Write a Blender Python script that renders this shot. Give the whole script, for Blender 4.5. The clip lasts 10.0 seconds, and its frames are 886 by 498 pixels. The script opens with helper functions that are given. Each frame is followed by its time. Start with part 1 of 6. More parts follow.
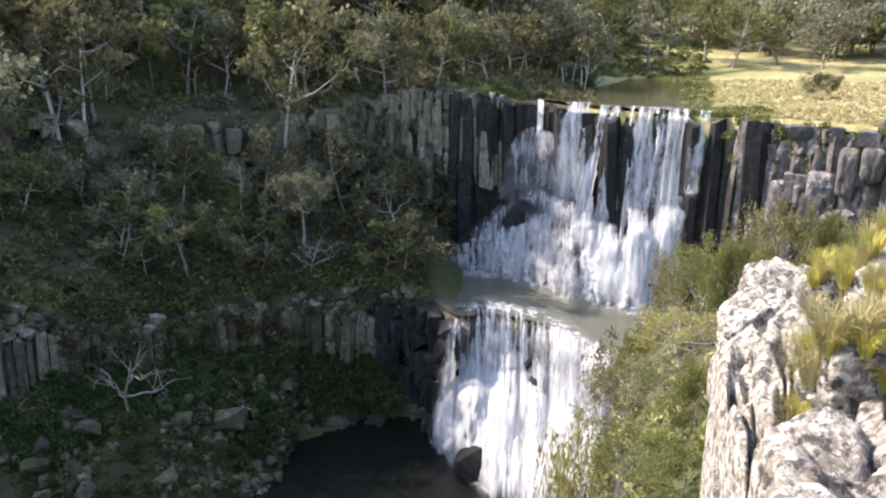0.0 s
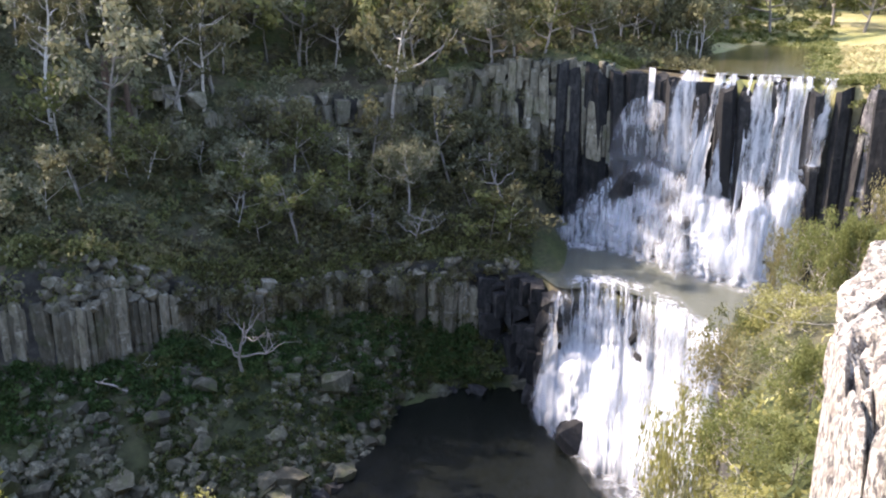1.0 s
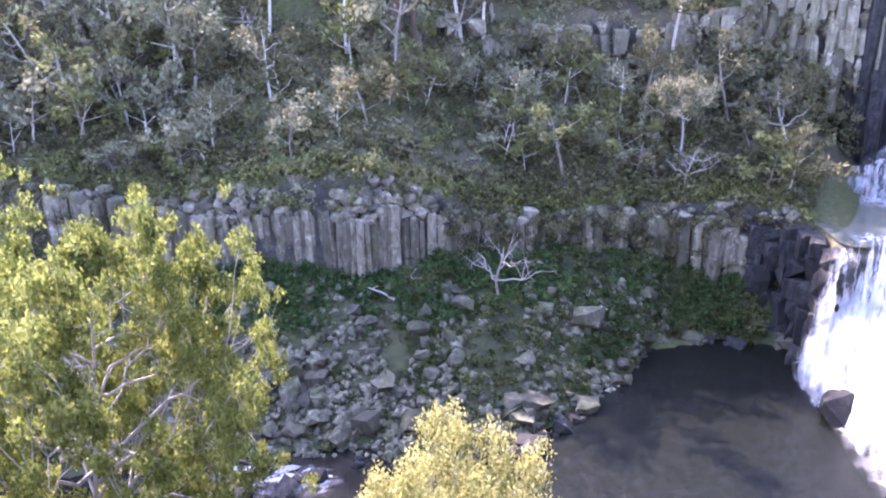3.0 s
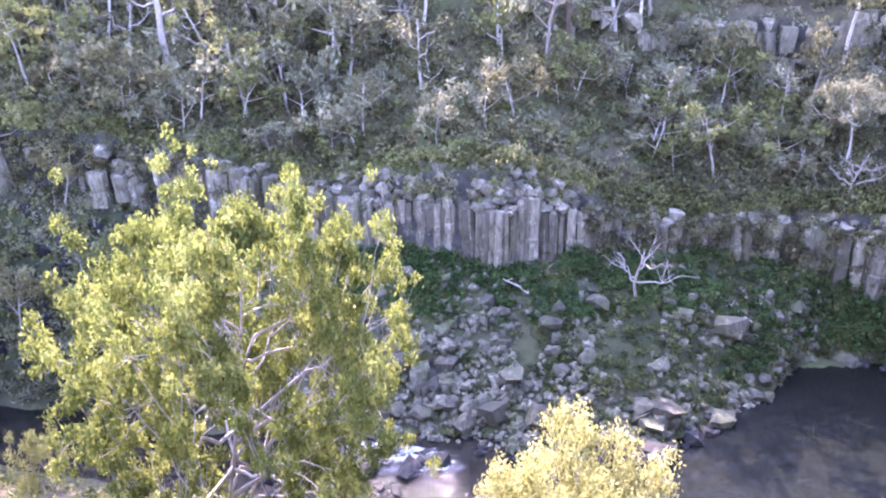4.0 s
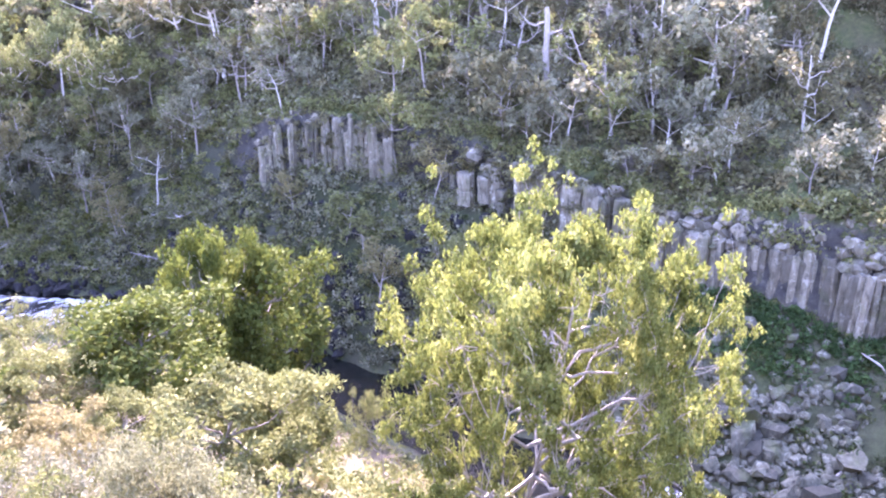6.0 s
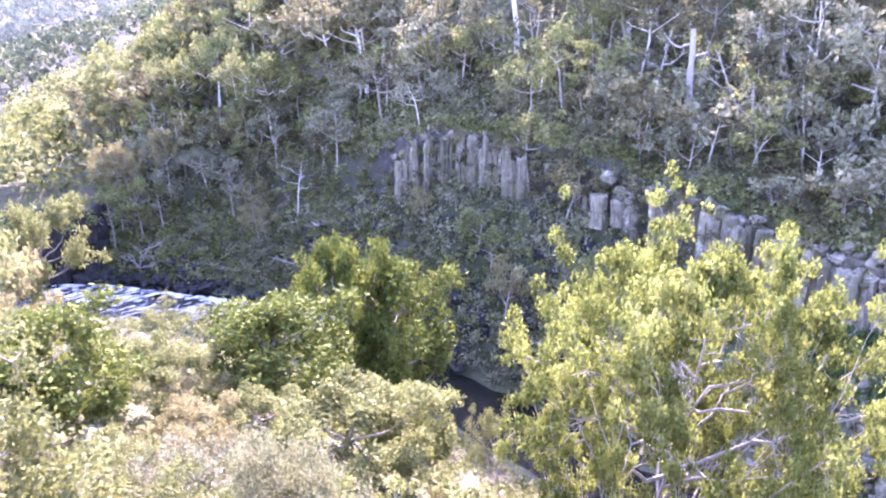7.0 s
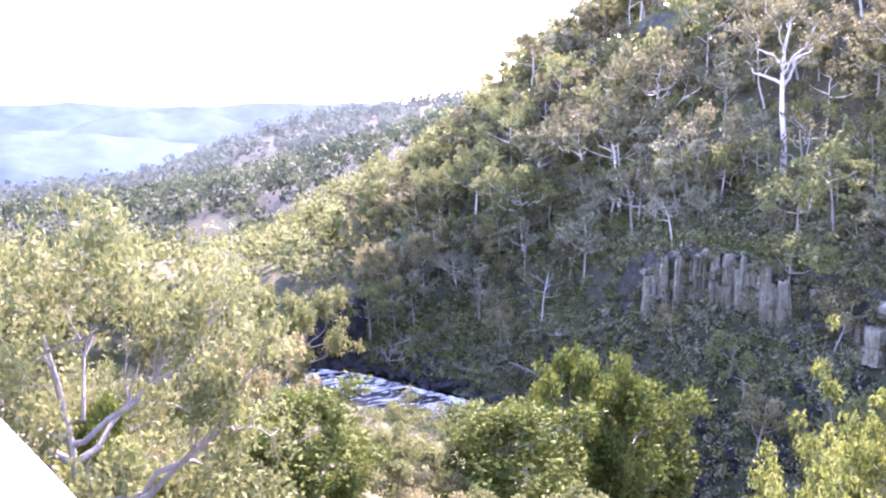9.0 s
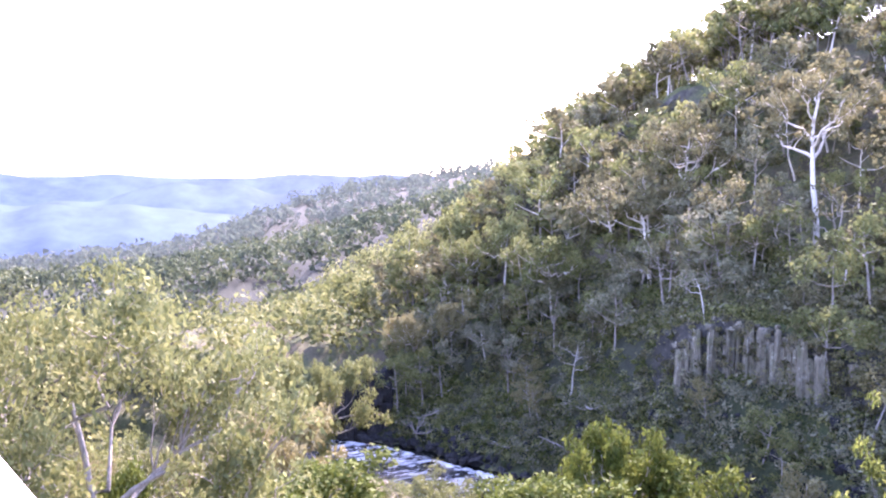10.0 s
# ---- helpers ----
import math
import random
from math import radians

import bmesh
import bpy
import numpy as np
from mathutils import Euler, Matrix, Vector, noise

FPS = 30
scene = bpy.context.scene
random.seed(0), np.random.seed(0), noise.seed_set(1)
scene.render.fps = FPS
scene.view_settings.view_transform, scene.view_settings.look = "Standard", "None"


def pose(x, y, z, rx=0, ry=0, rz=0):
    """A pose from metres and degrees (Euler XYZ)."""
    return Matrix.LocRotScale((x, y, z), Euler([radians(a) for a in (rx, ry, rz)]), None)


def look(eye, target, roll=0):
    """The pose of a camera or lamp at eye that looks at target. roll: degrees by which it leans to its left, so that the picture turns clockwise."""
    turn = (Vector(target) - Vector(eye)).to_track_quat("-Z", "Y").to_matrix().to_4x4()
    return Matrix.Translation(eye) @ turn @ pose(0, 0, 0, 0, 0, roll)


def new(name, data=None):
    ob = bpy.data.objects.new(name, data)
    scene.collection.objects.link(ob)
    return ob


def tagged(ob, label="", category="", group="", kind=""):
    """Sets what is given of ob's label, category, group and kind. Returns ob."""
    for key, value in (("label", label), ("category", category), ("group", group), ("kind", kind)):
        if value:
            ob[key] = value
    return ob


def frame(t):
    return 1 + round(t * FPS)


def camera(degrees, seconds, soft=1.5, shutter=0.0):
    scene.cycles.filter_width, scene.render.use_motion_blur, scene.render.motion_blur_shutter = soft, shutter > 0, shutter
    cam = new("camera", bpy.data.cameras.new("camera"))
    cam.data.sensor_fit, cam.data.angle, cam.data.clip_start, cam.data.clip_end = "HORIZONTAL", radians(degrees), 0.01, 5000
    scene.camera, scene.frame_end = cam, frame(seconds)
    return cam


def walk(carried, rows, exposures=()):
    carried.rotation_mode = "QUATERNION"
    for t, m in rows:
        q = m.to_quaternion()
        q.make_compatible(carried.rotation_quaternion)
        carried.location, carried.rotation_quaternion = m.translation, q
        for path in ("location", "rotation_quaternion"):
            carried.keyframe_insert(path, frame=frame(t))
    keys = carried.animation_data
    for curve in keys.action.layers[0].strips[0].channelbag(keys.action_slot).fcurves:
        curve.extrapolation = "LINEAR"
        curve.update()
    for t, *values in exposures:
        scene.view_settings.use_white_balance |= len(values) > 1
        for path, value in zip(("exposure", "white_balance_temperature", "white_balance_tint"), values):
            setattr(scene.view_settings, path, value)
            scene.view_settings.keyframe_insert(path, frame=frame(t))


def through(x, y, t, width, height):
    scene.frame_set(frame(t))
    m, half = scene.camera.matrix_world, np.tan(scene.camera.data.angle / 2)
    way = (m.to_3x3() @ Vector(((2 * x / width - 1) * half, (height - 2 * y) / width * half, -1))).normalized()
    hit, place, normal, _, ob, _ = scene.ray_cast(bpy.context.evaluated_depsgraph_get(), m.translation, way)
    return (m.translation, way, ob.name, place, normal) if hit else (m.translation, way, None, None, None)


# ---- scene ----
EYE = Vector((0.0, 0.0, 40.0))


def aim(yaw, pitch, roll):
    """Pose of the eye: yaw to the left of +y, pitch up, roll, in degrees."""
    turn = Euler((radians(90 + pitch), 0, radians(yaw))).to_matrix().to_4x4()
    return Matrix.Translation(EYE) @ turn @ pose(0, 0, 0, 0, 0, roll)


cam = camera(57.97, 10.0, soft=2.15)
PATH = [
    (0.0, -0.207, -15.0, 0.8), (0.5, 3.033, -15.987, 0.352), (1.0, 7.506, -17.11, -0.286),
    (1.5, 12.15, -18.335, -0.849), (2.0, 16.959, -19.782, -1.483), (2.2, 18.84, -20.421, -1.612), (3.3, 30.132, -21.881, -1.852), (3.5, 31.988, -22.041, -2.025),
    (4.0, 37.778, -21.913, -1.574), (4.5, 43.144, -21.662, -1.242), (5.0, 49.175, -21.259, -0.853),
    (5.5, 55.289, -20.714, -0.584), (5.7, 58.886, -20.392, -0.373), (6.8, 71.338, -18.788, -0.052), (7.0, 73.164, -18.569, -0.075),
    (7.5, 78.731, -17.342, -0.003), (8.0, 84.556, -15.377, -0.341), (8.5, 88.654, -13.298, -0.342),
    (9.0, 91.057, -10.646, -0.236), (9.5, 92.379, -7.798, -0.196), (10.0, 93.115, -5.572, -0.16),
]
walk(cam, [(t, aim(y, p, r)) for t, y, p, r in PATH],
     exposures=[(0, 2.05, 6950, 18), (1.0, 2.4, 6850, 21), (2.0, 2.9, 6500, 29), (3.5, 4.25, 6100, 47), (5.5, 4.45, 6100, 50),
                (7.5, 4.4, 5950, 52), (8.5, 4.25, 6000, 50), (10.0, 3.8, 6150, 46)])

# ---- world and sun ----
SUN_AZ, SUN_EL = 67.0, 44.0
world = bpy.data.worlds.new("world")
scene.world = world
world.use_nodes = True
wn, wl = world.node_tree.nodes, world.node_tree.links
sky = wn.new("ShaderNodeTexSky")
sky.sky_type, sky.sun_disc = "NISHITA", False
sky.sun_elevation, sky.sun_rotation = radians(SUN_EL), radians(-SUN_AZ)
sky.air_density, sky.dust_density = 1.0, 1.2
wl.new(sky.outputs[0], wn["Background"].inputs[0])
wn["Background"].inputs[1].default_value = 0.15
lamp = bpy.data.lights.new("sun", "SUN")
lamp.energy, lamp.angle, lamp.color = 2.7, radians(0.5), (1.0, 0.93, 0.82)
sun = new("sun", lamp)
toward = Vector((-math.sin(radians(SUN_AZ)) * math.cos(radians(SUN_EL)),
                 math.cos(radians(SUN_AZ)) * math.cos(radians(SUN_EL)), math.sin(radians(SUN_EL))))
sun.matrix_world = look(toward * 300, (0, 0, 0))

# ---- materials ----


class Mat:
    """A small builder of node materials."""

    def __init__(self, name, rough=0.8):
        self.m = bpy.data.materials.new(name)
        self.m.use_nodes = True
        self.n, self.l = self.m.node_tree.nodes, self.m.node_tree.links
        self.b = self.n["Principled BSDF"]
        self.out = self.n["Material Output"]
        self.b.inputs["Roughness"].default_value = rough
        self.b.inputs["Specular IOR Level"].default_value = 0.25
        self.co = self.n.new("ShaderNodeTexCoord").outputs["Object"]

    def node(self, kind, **values):
        nd = self.n.new(kind)
        for key, value in values.items():
            nd.inputs[key.replace("_", " ")].default_value = value
        return nd

    def world_pos(self):
        self.co = self.n.new("ShaderNodeNewGeometry").outputs["Position"]
        return self

    def stretched(self, sx, sy, sz):
        mp = self.n.new("ShaderNodeMapping")
        mp.inputs["Scale"].default_value = (sx, sy, sz)
        self.l.new(self.co, mp.inputs["Vector"])
        return mp.outputs[0]

    def noise(self, scale, detail=5.0, rough=0.6, vec=None):
        nd = self.node("ShaderNodeTexNoise", Scale=scale, Detail=detail, Roughness=rough)
        self.l.new(vec or self.co, nd.inputs["Vector"])
        return nd.outputs["Fac"]

    def ramp(self, fac, *stops):
        nd = self.n.new("ShaderNodeValToRGB")
        while len(nd.color_ramp.elements) < len(stops):
            nd.color_ramp.elements.new(0.5)
        for el, (pos, col) in zip(nd.color_ramp.elements, stops):
            el.position = pos
            el.color = (*col, 1) if isinstance(col, tuple) else (col, col, col, 1)
        self.l.new(fac, nd.inputs[0])
        return nd.outputs[0]

    def mix(self, fac, a, b, kind="MIX"):
        nd = self.n.new("ShaderNodeMix")
        nd.data_type, nd.blend_type = "RGBA", kind
        for sock, v in ((nd.inputs[0], fac), (nd.inputs[6], a), (nd.inputs[7], b)):
            if isinstance(v, (int, float)):
                sock.default_value = v if sock.type == "VALUE" else (v, v, v, 1)
            elif isinstance(v, tuple):
                sock.default_value = (*v, 1)
            else:
                self.l.new(v, sock)
        return nd.outputs[2]

    def math(self, op, a, b=0.0):
        nd = self.n.new("ShaderNodeMath")
        nd.operation = op
        for sock, v in ((nd.inputs[0], a), (nd.inputs[1], b)):
            if isinstance(v, (int, float)):
                sock.default_value = v
            else:
                self.l.new(v, sock)
        return nd.outputs[0]

    def attr(self, name):
        nd = self.n.new("ShaderNodeAttribute")
        nd.attribute_name = name
        return nd.outputs["Fac"]

    def island(self):
        return self.n.new("ShaderNodeNewGeometry").outputs["Random Per Island"]

    def objrand(self):
        return self.n.new("ShaderNodeObjectInfo").outputs["Random"]

    def normal_z(self):
        nd = self.n.new("ShaderNodeSeparateXYZ")
        self.l.new(self.n.new("ShaderNodeNewGeometry").outputs["Normal"], nd.inputs[0])
        return nd.outputs[2]

    def colour(self, c):
        if isinstance(c, tuple):
            self.b.inputs["Base Color"].default_value = (*c, 1)
        else:
            self.l.new(c, self.b.inputs["Base Color"])
        return self

    def rough(self, v):
        self.l.new(v, self.b.inputs["Roughness"])
        return self

    def bump(self, fac, dist=0.05, strength=0.7):
        nd = self.node("ShaderNodeBump", Strength=strength, Distance=dist)
        self.l.new(fac, nd.inputs["Height"])
        self.l.new(nd.outputs[0], self.b.inputs["Normal"])
        return self

    def leafy(self, colour, amount=0.4):
        """Adds light that passes through the leaf."""
        tr = self.n.new("ShaderNodeBsdfTranslucent")
        self.l.new(colour, tr.inputs[0])
        mx = self.node("ShaderNodeMixShader", Fac=amount)
        self.l.new(self.b.outputs[0], mx.inputs[1])
        self.l.new(tr.outputs[0], mx.inputs[2])
        self.l.new(mx.outputs[0], self.out.inputs[0])
        return self


def leaf_material(name, dark, mid, light, through=0.4):
    k = Mat(name, 0.7)
    patch = k.math("ADD", k.math("MULTIPLY", k.noise(0.9, 3.0), 0.45), k.math("MULTIPLY", k.noise(0.17, 2.0), 0.45))
    fac = k.math("ADD", k.math("ADD", k.math("MULTIPLY", k.island(), 0.26), patch), k.math("MULTIPLY", k.attr("tone"), 0.22))
    col = k.ramp(fac, (0.36, dark), (0.56, mid), (0.78, light))
    col = k.mix(k.math("MULTIPLY", k.objrand(), 0.35), col, mid)
    k.colour(col)
    k.b.inputs["Specular IOR Level"].default_value = 0.12
    return k.leafy(col, through).m


LEAF_YELLOW = leaf_material("leaf_yellow_green", (0.065, 0.078, 0.018), (0.145, 0.158, 0.052), (0.26, 0.262, 0.115), 0.45)
LEAF_GUM = leaf_material("leaf_large_gum", (0.036, 0.045, 0.010), (0.115, 0.135, 0.030), (0.26, 0.27, 0.085), 0.42)
LEAF_GOLD = leaf_material("leaf_golden", (0.12, 0.115, 0.035), (0.26, 0.25, 0.085), (0.44, 0.415, 0.19), 0.4)
LEAF_GREEN = leaf_material("leaf_green", (0.030, 0.043, 0.009), (0.078, 0.098, 0.019), (0.155, 0.172, 0.038), 0.3)
LEAF_OLIVE = leaf_material("leaf_olive", (0.06, 0.07, 0.025), (0.13, 0.14, 0.05), (0.22, 0.22, 0.09), 0.35)
LEAF_DARK = leaf_material("leaf_dark_olive", (0.048, 0.046, 0.024), (0.105, 0.10, 0.050), (0.19, 0.178, 0.092), 0.35)
LEAF_GREY = leaf_material("leaf_grey_green", (0.07, 0.075, 0.04), (0.15, 0.15, 0.09), (0.27, 0.26, 0.17), 0.3)
LEAF_TAN = leaf_material("leaf_tan_olive", (0.105, 0.092, 0.04), (0.185, 0.166, 0.074), (0.285, 0.252, 0.125), 0.35)
LEAF_PALE = leaf_material("leaf_pale", (0.085, 0.088, 0.042), (0.155, 0.157, 0.082), (0.26, 0.255, 0.15), 0.38)
LEAF_GRASS = leaf_material("grass_blade", (0.20, 0.20, 0.03), (0.42, 0.39, 0.09), (0.60, 0.54, 0.22), 0.35)
LEAF_STRAW = leaf_material("dry_grass_blade", (0.23, 0.20, 0.088), (0.38, 0.33, 0.165), (0.52, 0.46, 0.265), 0.3)
# Darker, bluer leaves: haze and shade of the farther ridge put in colour.
LEAF_RIDGE = leaf_material("hazed_ridge_leaf", (0.022, 0.032, 0.022), (0.050, 0.064, 0.036), (0.10, 0.115, 0.055), 0.3)
LEAF_LUSH = leaf_material("fresh_green_grass", (0.022, 0.042, 0.013), (0.044, 0.084, 0.026), (0.085, 0.132, 0.042), 0.35)
LEAF_MOSS = leaf_material("lush_ground_cover", (0.026, 0.038, 0.013), (0.058, 0.075, 0.026), (0.105, 0.115, 0.04), 0.3)


def bark_material(name, dark, light):
    k = Mat(name, 0.75)
    v = k.stretched(6, 6, 1.2)
    streak = k.noise(2.0, 6.0, 0.65, v)
    col = k.ramp(streak, (0.3, dark), (0.62, light))
    k.colour(k.mix(k.math("MULTIPLY", k.objrand(), 0.4), col, dark))
    return k.bump(streak, 0.02, 0.6).m


BARK_WHITE = bark_material("pale_smooth_bark", (0.24, 0.21, 0.18), (0.62, 0.58, 0.52))
BARK_PALE = bark_material("weathered_pale_bark", (0.13, 0.115, 0.10), (0.40, 0.36, 0.32))
BARK_GREY = bark_material("grey_bark", (0.09, 0.08, 0.07), (0.30, 0.27, 0.24))
BARK_BROWN = bark_material("brown_fibrous_bark", (0.05, 0.035, 0.028), (0.16, 0.11, 0.085))


def basalt_material(name, dark, mid, pale, lichen, moss=0.35):
    k = Mat(name, 0.85).world_pos()
    big = k.noise(0.45, 5.0, 0.65)
    fine = k.noise(2.6, 7.0, 0.62, k.stretched(1, 1, 0.35))
    col = k.ramp(fine, (0.30, dark), (0.46, mid), (0.70, pale))
    col = k.mix(k.ramp(k.noise(1.3, 6.0, 0.75), (0.56, 0.0), (0.63, 0.85)), col, lichen)
    col = k.mix(k.math("MULTIPLY", k.objrand(), 0.78), col, dark)
    col = k.mix(k.ramp(big, (0.52, 0.0), (0.66, moss)), col, (0.06, 0.075, 0.02))
    k.colour(col)
    return k.bump(fine, 0.12, 0.8).m


BASALT = basalt_material("basalt", (0.045, 0.041, 0.029), (0.180, 0.160, 0.113), (0.31, 0.28, 0.212), (0.44, 0.415, 0.335), 0.45)
# Wet stone; its near black also stands for shade in recesses and the gully.
BASALT_WET_SHADED = basalt_material("wet_shaded_basalt", (0.008, 0.008, 0.008), (0.021, 0.020, 0.020), (0.055, 0.052, 0.048), (0.06, 0.058, 0.052), 0.0)
BASALT_BLUE = basalt_material("dark_lit_basalt", (0.03, 0.028, 0.029), (0.115, 0.106, 0.106), (0.25, 0.235, 0.225), (0.40, 0.38, 0.34), 0.3)
BOULDER = basalt_material("boulder_stone", (0.03, 0.028, 0.021), (0.090, 0.087, 0.058), (0.16, 0.153, 0.108), (0.255, 0.245, 0.18), 0.6)


def near_rock_material():
    k = Mat("lichened_rock", 0.9).world_pos()
    fine = k.noise(16, 9.0, 0.74)
    col = k.ramp(fine, (0.3, (0.08, 0.072, 0.066)), (0.5, (0.25, 0.222, 0.19)), (0.7, (0.38, 0.345, 0.295)))
    pale = k.ramp(k.noise(9.5, 10.0, 0.78), (0.485, 0.0), (0.53, 1.0))
    col = k.mix(pale, col, (0.60, 0.575, 0.50))
    black = k.ramp(k.noise(7.5, 10.0, 0.8), (0.515, 0.0), (0.55, 0.92))
    brown = k.ramp(k.noise(1.6, 5.0, 0.6), (0.5, 0.0), (0.62, 0.4))
    col = k.mix(brown, col, (0.20, 0.155, 0.115))
    col = k.mix(black, col, (0.055, 0.05, 0.05))
    k.colour(col)
    return k.bump(fine, 0.06, 0.9).m


ROCK_NEAR = near_rock_material()


def ground_material():
    k = Mat("gorge_ground", 0.95).world_pos()
    fine = k.noise(2.2, 8.0, 0.7)
    big = k.noise(0.12, 5.0, 0.6)
    litter = k.ramp(fine, (0.3, (0.035, 0.03, 0.021)), (0.55, (0.085, 0.072, 0.046)), (0.75, (0.14, 0.122, 0.08)))
    green = k.ramp(fine, (0.3, (0.03, 0.045, 0.015)), (0.6, (0.075, 0.09, 0.03)), (0.8, (0.13, 0.13, 0.05)))
    col = k.mix(k.ramp(big, (0.42, 0.0), (0.6, 0.9)), litter, green)
    rock = k.ramp(k.noise(1.1, 8.0, 0.7), (0.3, (0.022, 0.021, 0.018)), (0.55, (0.06, 0.056, 0.048)), (0.75, (0.15, 0.14, 0.12)))
    steep = k.ramp(k.normal_z(), (0.35, 1.0), (0.55, 0.0))
    col = k.mix(steep, col, rock)
    dry = k.ramp(k.noise(0.8, 7.0, 0.7), (0.3, (0.19, 0.175, 0.07)), (0.5, (0.31, 0.27, 0.13)), (0.7, (0.42, 0.37, 0.21)))
    dry = k.mix(k.ramp(k.noise(0.06, 4.0, 0.6), (0.45, 0.0), (0.6, 0.8)), dry, (0.17, 0.185, 0.06))
    col = k.mix(k.attr("meadow"), col, dry)
    # Far ground darkened to near black so gaps between crowns stay dark.
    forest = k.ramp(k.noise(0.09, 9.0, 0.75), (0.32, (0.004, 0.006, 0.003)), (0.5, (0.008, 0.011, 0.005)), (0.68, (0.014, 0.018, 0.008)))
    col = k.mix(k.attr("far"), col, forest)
    lush = k.ramp(k.noise(1.2, 7.0, 0.7), (0.35, (0.02, 0.026, 0.012)), (0.6, (0.045, 0.052, 0.022)))
    col = k.mix(k.attr("lush"), col, lush)
    k.colour(col)
    return k.bump(fine, 0.25, 0.8).m


GROUND = ground_material()


def water_material(name, deep, scale, rough):
    k = Mat(name, rough).world_pos()
    k.colour(deep)
    k.b.inputs["Specular IOR Level"].default_value = 0.3
    k.b.inputs["IOR"].default_value = 1.33
    return k.bump(k.noise(scale, 4.0, 0.6, k.stretched(1, 1.9, 1)), 0.10, 0.7).m


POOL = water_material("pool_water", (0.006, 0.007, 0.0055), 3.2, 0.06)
LEDGE_POOL = water_material("turbid_pool_water", (0.085, 0.09, 0.07), 1.3, 0.1)
RIVER = water_material("river_water", (0.06, 0.055, 0.025), 0.5, 0.08)


def foam_material(name, dense, vec_scale, low, high, close=0.5):
    """Falling or broken white water: soft strands over gaps, closing to solid foam where it has broken up."""
    k = Mat(name, 0.55)
    along = k.n.new("ShaderNodeCombineXYZ")
    sway = k.math("MULTIPLY", k.math("SUBTRACT", k.noise(0.8, 4.0, 0.6), 0.5), 0.7)
    k.l.new(k.math("MULTIPLY", k.math("ADD", k.attr("across"), sway), vec_scale[0]), along.inputs[0])
    k.l.new(k.math("MULTIPLY", k.attr("down"), vec_scale[1]), along.inputs[1])
    broad = k.noise(1.0, 3.0, 0.5, along.outputs[0])
    fine = k.noise(3.7, 7.0, 0.72, along.outputs[0])
    n = k.math("ADD", k.math("MULTIPLY", broad, 0.56), k.math("MULTIPLY", fine, 0.44))
    soft = k.math("MULTIPLY", k.math("SUBTRACT", k.noise(0.35, 3.0, 0.5), 0.5), 0.5)
    closed = k.math("MULTIPLY", k.math("SUBTRACT", k.attr("foam"), 0.5), close)
    col = k.ramp(n, (0.36, (0.44, 0.47, 0.51)), (0.61, (0.81, 0.82, 0.83)))
    k.colour(col)
    cover = k.ramp(k.math("ADD", k.math("ADD", n, soft), closed), (low, 0.0), (0.5 * (low + high), dense * 0.42), (high, dense))
    cover = k.math("MULTIPLY", cover, k.attr("edge"))
    tr = k.n.new("ShaderNodeBsdfTransparent")
    mx = k.n.new("ShaderNodeMixShader")
    k.l.new(cover, mx.inputs[0])
    k.l.new(tr.outputs[0], mx.inputs[1])
    glow = k.n.new("ShaderNodeBsdfTranslucent")
    k.l.new(col, glow.inputs[0])
    both = k.node("ShaderNodeMixShader", Fac=0.4)
    k.l.new(k.b.outputs[0], both.inputs[1])
    k.l.new(glow.outputs[0], both.inputs[2])
    k.l.new(both.outputs[0], mx.inputs[2])
    k.l.new(mx.outputs[0], k.out.inputs[0])
    k.bump(fine, 0.14, 0.7)
    return k.m


FALL = foam_material("falling_water", 0.95, (2.4, 0.22), 0.36, 0.58)
CURTAIN = foam_material("broken_water_curtain", 0.80, (2.0, 0.24), 0.46, 0.63)
CHURN = foam_material("churned_foam", 0.9, (1.1, 0.9), 0.44, 0.66)
RAPID = foam_material("broken_rapid_water", 0.9, (0.4, 0.9), 0.50, 0.64)
VEIL = foam_material("thin_water_veil", 0.6, (2.5, 0.26), 0.40, 0.64, 0.15)

# ---- mesh helpers ----

def np_mesh(name, verts, faces, attrs=None, smooth=True):
    """A mesh from arrays: verts (n, 3), faces (m, 3 or 4); attrs: float values per vertex."""
    verts, faces = np.asarray(verts, np.float32), np.asarray(faces, np.int32)
    me = bpy.data.meshes.new(name)
    m, k = faces.shape
    me.vertices.add(len(verts)), me.loops.add(m * k), me.polygons.add(m)
    me.vertices.foreach_set("co", verts.ravel())
    me.loops.foreach_set("vertex_index", faces.ravel())
    me.polygons.foreach_set("loop_start", np.arange(0, m * k, k, dtype=np.int32))
    me.polygons.foreach_set("use_smooth", np.full(m, smooth))
    for key, values in (attrs or {}).items():
        me.attributes.new(key, "FLOAT", "POINT").data.foreach_set("value", np.asarray(values, np.float32))
    me.update(calc_edges=True)
    return me


def put(name, me, material, parent=None, label=""):
    """Links a mesh as one object, under a parent where one is given."""
    if material and not me.materials:
        me.materials.append(material)
    ob = new(name, me)
    ob.parent = parent
    return tagged(ob, label)


def grid_faces(nu, nv, wrap=False):
    """Quads of a grid of nu x nv vertices, v running fastest."""
    u = np.arange(nu if wrap else nu - 1)[:, None]
    v = np.arange(nv - 1)[None, :]
    a, b = u * nv + v, ((u + 1) % nu) * nv + v
    return np.stack([a, b, b + 1, a + 1], -1).reshape(-1, 4)


